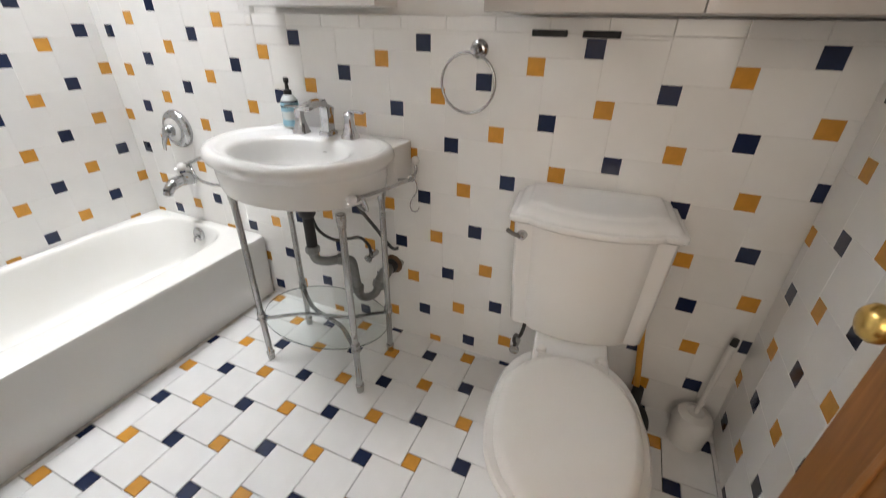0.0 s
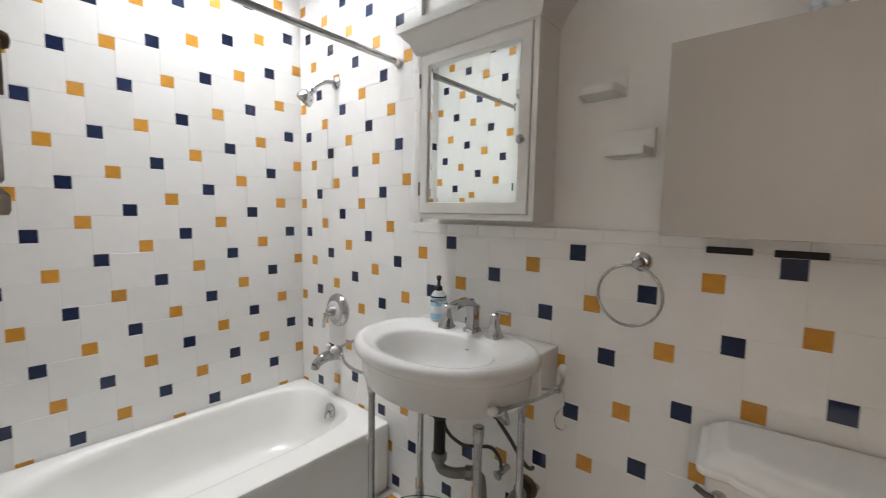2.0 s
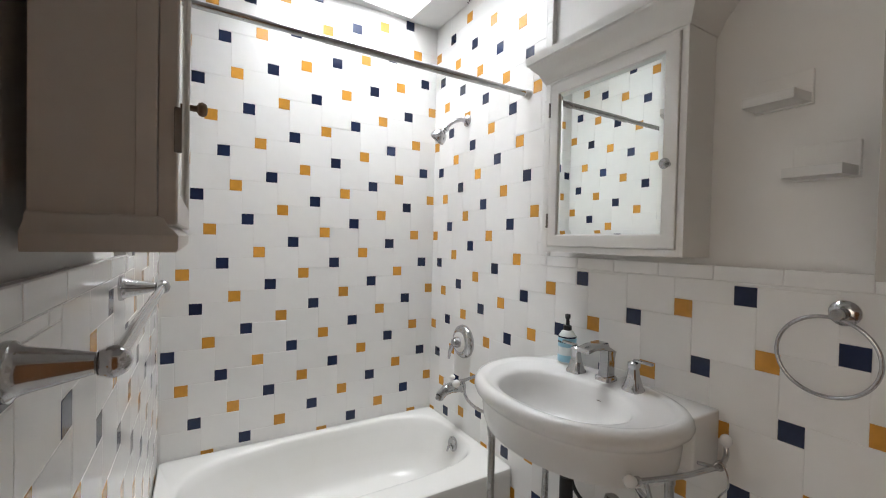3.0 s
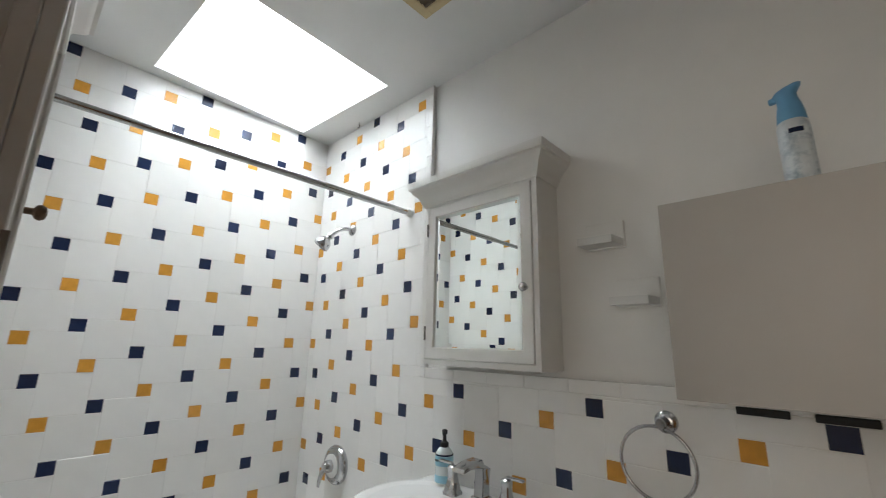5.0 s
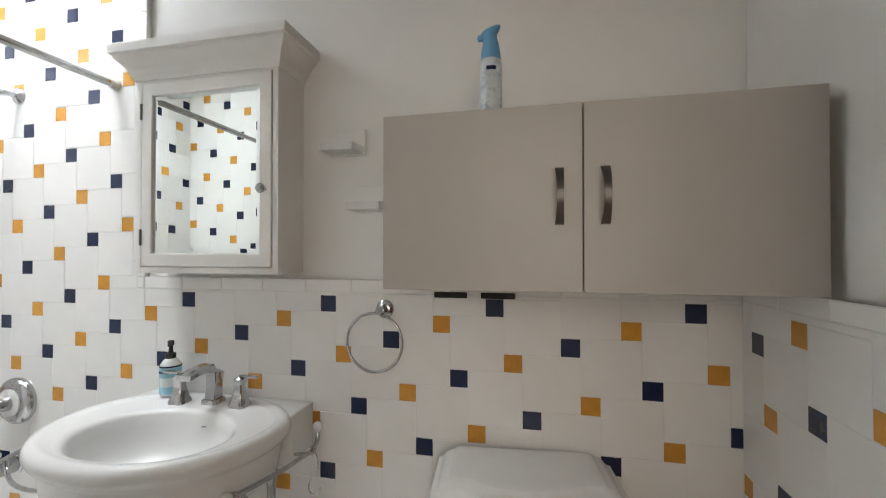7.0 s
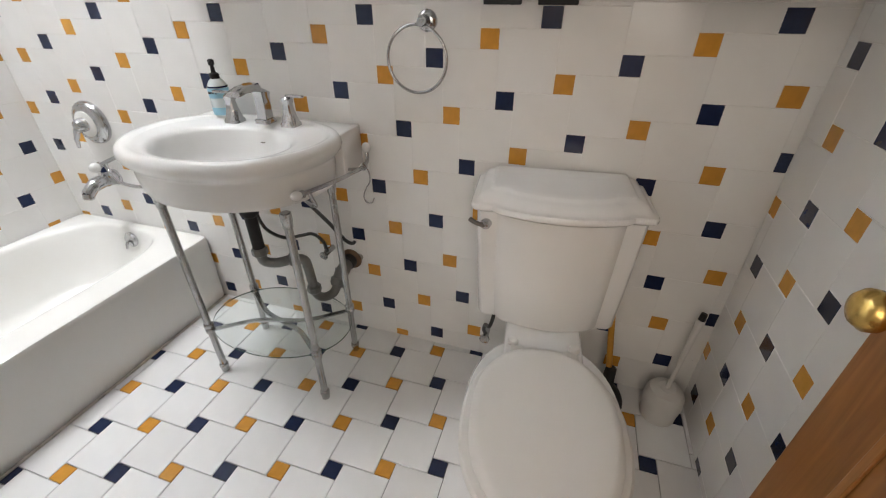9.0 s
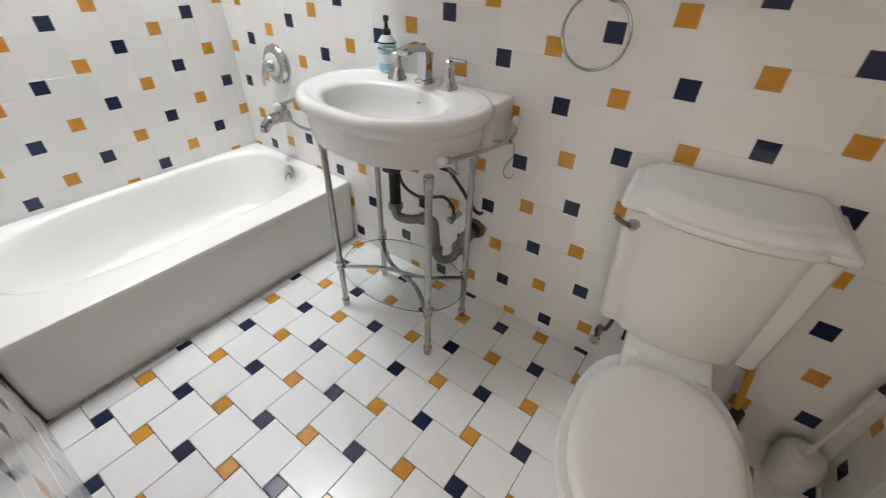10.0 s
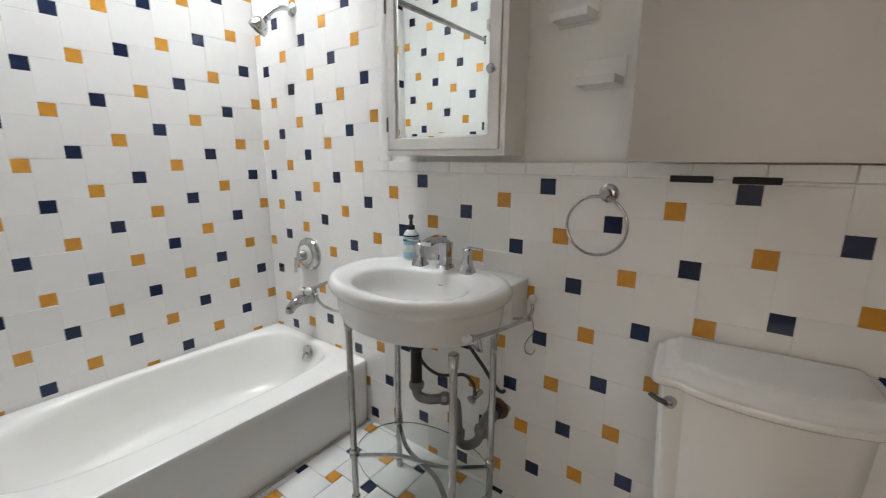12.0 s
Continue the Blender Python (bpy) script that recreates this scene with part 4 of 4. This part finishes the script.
# ---- toilet ----
def toilet():
    tl = thing("toilet", "white two-piece toilet with closed seat lid", "toilet")
    tl.matrix_basis = pose(2.187, 0, 0, 0, 0, 6)
    c = 0.0

    def lid_ring(w, yc, z, step=0.012, bow=0.029):
        """Tank outline of half width w: square corners set back beside a bowed middle."""
        pts = [(-w, -0.034), (-w, yc + 0.020), (-w + 0.003, yc + 0.009), (-w + 0.011, yc + 0.001)]
        for k in range(33):
            t = -0.92 + 1.84 * k / 32
            g = min(max((0.74 - abs(t)) / 0.07, 0), 1)
            pts.append((t * w, yc - step * g * g * (3 - 2 * g) - bow * max(0.0, 1 - (t / 0.72) ** 2)))
        pts += [(w - 0.011, yc + 0.001), (w - 0.003, yc + 0.009), (w, yc + 0.020), (w, -0.034)]
        return [(x, y, z) for x, y in pts]
    bm = loft(bmesh.new(), [lid_ring(w, y, z) for w, y, z in ((0.176, -0.205, 0.404), (0.188, -0.218, 0.408), (0.193, -0.223, 0.417), (0.201, -0.226, 0.56), (0.210, -0.229, 0.752))])
    part("tank", bm, PORCELAIN, tl, sharp=32)
    bm = loft(bmesh.new(), [lid_ring(0.2125 + o, -0.226 - o, z) for o, z in (
        (-0.002, 0.752), (0.004, 0.756), (0.012, 0.759), (0.014, 0.762), (0.014, 0.770), (0.011, 0.775), (0.004, 0.777), (-0.001, 0.779), (-0.005, 0.785),
        (-0.011, 0.791), (-0.020, 0.795), (-0.028, 0.797), (-0.033, 0.800), (-0.036, 0.8035), (-0.041, 0.8052), (-0.060, 0.8058))])
    part("tank_lid", bm, PORCELAIN, tl, "stepped porcelain tank lid", sharp=35)
    lm = rail((-0.25, -0.97, 0), (-0.183, -0.229, 0.719))
    lv = part("flush_lever", lathe(bmesh.new(), [(0.014, -0.006), (0.014, 0.008), (0.010, 0.015), (0.004, 0.017)], lm), CHROME, tl, "chrome flush lever")
    part("lever_arm", tube(bmesh.new(), smooth_path([lm @ Vector((0, 0, 0.013)), lm @ Vector((0, 0, 0.020)) + Vector((-0.018, 0.002, 0.007)), lm @ Vector((0, 0, 0.018)) + Vector((-0.038, 0.010, 0.012))]), 0.0062, flat=0.7), NICKEL, lv)

    def bowl_ring(w, y0, y1, z, e=2.3):
        """Egg outline from the back y1 to the front y0."""
        out = []
        cy = y1 - (y1 - y0) * 0.47
        for k in range(56):
            a = 2 * math.pi * k / 56
            s, co = math.sin(a), math.cos(a)
            ly = (y1 - cy) if s > 0 else (cy - y0)
            out.append((w * math.copysign(abs(co) ** (2 / e), co), cy + ly * math.copysign(abs(s) ** (2 / e), s), z))
        return out
    rings = [bowl_ring(0.125, -0.62, -0.12, 0.0, 3), bowl_ring(0.122, -0.615, -0.125, 0.03, 3), bowl_ring(0.108, -0.595, -0.14, 0.06), bowl_ring(0.105, -0.62, -0.14, 0.16),
             bowl_ring(0.125, -0.70, -0.15, 0.26), bowl_ring(0.160, -0.765, -0.20, 0.33), bowl_ring(0.182, -0.80, -0.25, 0.362), bowl_ring(0.186, -0.806, -0.27, 0.38), bowl_ring(0.182, -0.80, -0.28, 0.390)]
    part("bowl", loft(bmesh.new(), rings), PORCELAIN, tl)
    part("tank_shelf", boxm(-0.105, 0.105, -0.37, -0.07, 0.35, 0.4045, 0.010, 3), PORCELAIN, tl)
    rings = [bowl_ring(0.185 - d, -0.810 + d, -0.352 - d, z, 2.25) for d, z in ((0.006, 0.391), (0, 0.395), (0, 0.404), (0.006, 0.410))]
    part("seat", loft(bmesh.new(), rings), SEAT_PLASTIC, tl)
    rings = [bowl_ring(0.164 - d, -0.798 + d, -0.35 - d, z, 2.25) for d, z in ((0.008, 0.4125), (0.0, 0.416), (0.0, 0.424), (0.006, 0.431), (0.02, 0.4345), (0.06, 0.436))]
    part("seat_lid", loft(bmesh.new(), rings), SEAT_PLASTIC, tl, "closed white plastic lid")
    for s in (-1, 1):
        part("hinge", boxm(s * 0.07 - 0.018, s * 0.07 + 0.018, -0.364, -0.338, 0.4045, 0.416, 0.004, 3), SEAT_PLASTIC, tl)
        part("bolt_cap", lathe(bmesh.new(), [(0.013, 0), (0.012, 0.01), (0.007, 0.016)], Matrix.Translation((s * 0.112, -0.37, 0.028))), PLASTIC_WHITE, tl)
    for s in (-1, 1):
        part("hinge_post", lathe(bmesh.new(), [(0.015, 0.4045), (0.0145, 0.412), (0.011, 0.4165), (0.004, 0.418)], Matrix.Translation((s * 0.082, -0.318, 0))), SEAT_PLASTIC, tl)
    part("tank_gasket", boxm(-0.12, 0.12, -0.22, -0.09, 0.400, 0.407, 0.001), RUBBER, tl, "dark gasket under the tank", False)
    part("fill_valve_nut", lathe(bmesh.new(), [(0.018, 0.365), (0.018, 0.39), (0.012, 0.408)], Matrix.Translation((-0.145, -0.12, 0)), 8), GREY_PIPE, tl, smooth=False)
    return tl


toilet()
hose = thing("water_supply_hose", "grey toilet supply hose curling to the wall", "supply hose")
part("hose", tube(bmesh.new(), smooth_path([(2.052, -0.132, 0.37), (2.052, -0.132, 0.32), (2.040, -0.125, 0.262), (2.018, -0.08, 0.225), (2.01, -0.06, 0.18), (2.015, -0.04, 0.145)]), 0.0065), BRAID, hose)
part("valve_body", tube(bmesh.new(), [(2.015, 0.002, 0.138), (2.015, -0.055, 0.138)], 0.011), DULL_CHROME, hose)
part("valve_handle", lathe(bmesh.new(), [(0.008, 0), (0.019, 0.003), (0.019, 0.012), (0.01, 0.015)], rail((0, -1, 0), (2.015, -0.055, 0.138)), 10), DULL_CHROME, hose)

# plunger and brush beside the toilet
pl = thing("plunger", "black rubber plunger with yellow handle behind the toilet", "plunger")
PX, PY = 2.452, -0.10
part("cup", lathe(bmesh.new(), [(0.066, 0.0), (0.068, 0.008), (0.064, 0.03), (0.05, 0.06), (0.032, 0.078), (0.021, 0.090), (0.018, 0.155), (0.017, 0.168), (0.012, 0.171)], Matrix.Translation((PX, PY, 0))), RUBBER, pl, "black rubber cup")
part("handle", tube(bmesh.new(), [(PX - 0.006, PY + 0.006, 0.16), (PX - 0.05, PY + 0.045, 0.46)], 0.010), YELLOW, pl, "yellow wooden handle")
tb = thing("toilet_brush", "white toilet brush in a round holder", "toilet brush")
BM = Matrix.Translation((2.632, -0.095, 0))
part("holder", lathe(bmesh.new(), [(0.05, 0.0), (0.055, 0.004), (0.056, 0.03), (0.062, 0.075), (0.060, 0.105), (0.05, 0.125), (0.026, 0.135), (0.018, 0.132)], BM), PLASTIC_WHITE, tb)
hd = part("handle", tube(bmesh.new(), [(2.632, -0.095, 0.12), (2.648, -0.078, 0.30), (2.656, -0.068, 0.405)], [0.0062, 0.0085, 0.012]), PLASTIC_WHITE, tb)
part("end_cap", tube(bmesh.new(), [(2.656, -0.068, 0.405), (2.659, -0.064, 0.428)], [0.0105, 0.009]), BLACK, hd, "black end cap")


# ---- cap and edge trim ----
def strip_mesh(name, w, h, t, r):
    """A flat tile w by h, t thick in front of z = 0, its upper and side edges softened."""
    bm = bmesh.new()
    loft(bm, [[(0, 0, 0), (w, 0, 0), (w, h, 0), (0, h, 0)], [(0, 0, t - r), (w, 0, t - r), (w, h, t - r), (0, h, t - r)],
              [(r, r, t), (w - r, r, t), (w - r, h - r, t), (r, h - r, t)]], cap0=False)
    bmesh.ops.recalc_face_normals(bm, faces=bm.faces)
    me = bpy.data.meshes.new(name)
    bm.to_mesh(me)
    bm.free()
    return me


# local x, y, z of a wall's tiles: along the wall, up, out of the wall
FRAME = {
    "back": Matrix(((1, 0, 0, 0), (0, 0, -1, T), (0, 1, 0, 0), (0, 0, 0, 1))),
    "left": Matrix(((0, 0, 1, -T), (1, 0, 0, 0), (0, 1, 0, 0), (0, 0, 0, 1))),
    "right": Matrix(((0, 0, -1, W + T), (-1, 0, 0, 0), (0, 1, 0, 0), (0, 0, 0, 1))),
    "front": Matrix(((-1, 0, 0, 0), (0, 0, 1, -D - T), (0, 1, 0, 0), (0, 0, 0, 1))),
    "floor": Matrix(((1, 0, 0, 0), (0, 1, 0, 0), (0, 0, 1, -T), (0, 0, 0, 1))),
}
GAP = 0.0005
shared = {}


def lay(name, owner, frame_m, u0, u1, v0, v1, material, grow=0.0, r=0.0010):
    key = (name, material.name, round((u1 - u0) * 2000), round((v1 - v0) * 2000), grow)
    if key not in shared:
        shared[key] = strip_mesh(name, u1 - u0, v1 - v0, T + grow, r)
        shared[key].materials.append(material)
    ob = new(name, shared[key])
    ob.parent = owner
    tilt = Euler((random.uniform(-0.0016, 0.0016), random.uniform(-0.0016, 0.0016), 0)).to_matrix().to_4x4()
    ob.matrix_basis = frame_m @ Matrix.Translation((u0, v0, random.uniform(-0.0002, 0.0002))) @ tilt
    return ob


def course(owner, wall, u0, u1, v0, v1, step, along, grow=0.0018):
    """A row of edge tiles along u or up v."""
    a, b = (u0, u1) if along == "u" else (v0, v1)
    p = a
    while p < b - 0.01:
        e = min(p + step, b)
        if along == "u":
            lay("cap_tile", owner, FRAME[wall], p + GAP, e - GAP, v0 + GAP, v1, WHITE_TILE, grow, 0.0018)
        else:
            lay("trim_tile", owner, FRAME[wall], u0 + GAP, u1, p + GAP, e - GAP, WHITE_TILE, grow, 0.0018)
        p = e


SIX, TWO = 0.1524, 0.0508


def clip(r, q):
    u0, u1, v0, v1 = max(r[0], q[0]), min(r[1], q[1]), max(r[2], q[2]), min(r[3], q[3])
    return (u0, u1, v0, v1) if u1 - u0 > 0.007 and v1 - v0 > 0.007 else None


def pinwheel(owner, wall, a, b, regions, white, gap=GAP, worn=()):
    """Pinwheel of six and two inch tiles; a navy small tile is centred on (a, b). regions: u0, u1, v0, v1."""
    lo_u, hi_u = min(r[0] for r in regions), max(r[1] for r in regions)
    lo_v, hi_v = min(r[2] for r in regions), max(r[3] for r in regions)
    for i in range(-40, 41):
        for j in range(-40, 41):
            cu, cv = a + SIX * i + TWO * j, b + TWO * i - SIX * j
            if not (lo_u - 0.3 < cu < hi_u + 0.3 and lo_v - 0.3 < cv < hi_v + 0.3):
                continue
            h = TWO / 2
            accent = NAVY_TILE if (i + j) % 2 == 0 else OCHRE_TILE
            if (i, j) in worn:
                accent = SLATE_TILE
            for nm, mt, r in (("accent_tile", accent, (cu - h, cu + h, cv - h, cv + h)),
                              ("white_tile", white, (cu + h, cu + h + SIX, cv + h - SIX, cv + h))):
                got = [c for c in (clip(r, q) for q in regions) if c]
                full = (r[1] - r[0]) * (r[3] - r[2])
                if sum((c[1] - c[0]) * (c[3] - c[2]) for c in got) > full * 0.999:
                    got = [r]
                for c in got:
                    if min(c[1] - c[0], c[3] - c[2]) < 0.02:
                        mt = white
                    su, sv = (gap, gap) if wall == "floor" else (gap * 0.5, gap * 1.5)
                    lay(nm, owner, FRAME[wall], c[0] + su, c[1] - su, c[2] + sv, c[3] - sv, mt)


course(wall_back, "back", TRIM1, 2.725, CAP0, CAP1, SIX, "u")
course(wall_back, "back", TRIM0, TRIM1, CAP1, H - 0.002, SIX, "v")
course(wall_right, "right", 0.002, D - 0.01, CAP0, CAP1, SIX, "u")
course(wall_front, "front", -OPEN0 + 0.062, -TRIM1, CAP0, CAP1, SIX, "u")
course(wall_front, "front", -TRIM1, -TRIM0, CAP1, H - 0.002, SIX, "v")
for owner, wall, u in ((wall_back, "back", TRIM0), (wall_front, "front", -TRIM1)):
    lay("corner_tile", owner, FRAME[wall], u + GAP, u + 0.032, CAP0 + GAP, CAP1 - GAP, WHITE_TILE, 0.003, 0.0035)

pinwheel(wall_back, "back", 2.113, 1.175, ((0.0, W, 0.0, CAP0), (0.0, TRIM0, CAP0, H)), WHITE_TILE)
pinwheel(wall_left, "left", -0.4777, 1.3782, ((-D, 0.0, 0.30, H),), WHITE_TILE)
pinwheel(wall_right, "right", 0.066, 1.118, ((0.0, D, 0.0, CAP0),), WHITE_TILE)
pinwheel(wall_front, "front", 0.124, 0.047, ((-OPEN0 + 0.062, 0.0, 0.0, CAP0), (-TRIM0, 0.0, CAP0, H)), WHITE_TILE)
pinwheel(floor, "floor", 1.0625, -0.8055, ((0.745, W + 0.005, -D - 0.005, 0.005),), FLOOR_TILE, 0.0012)
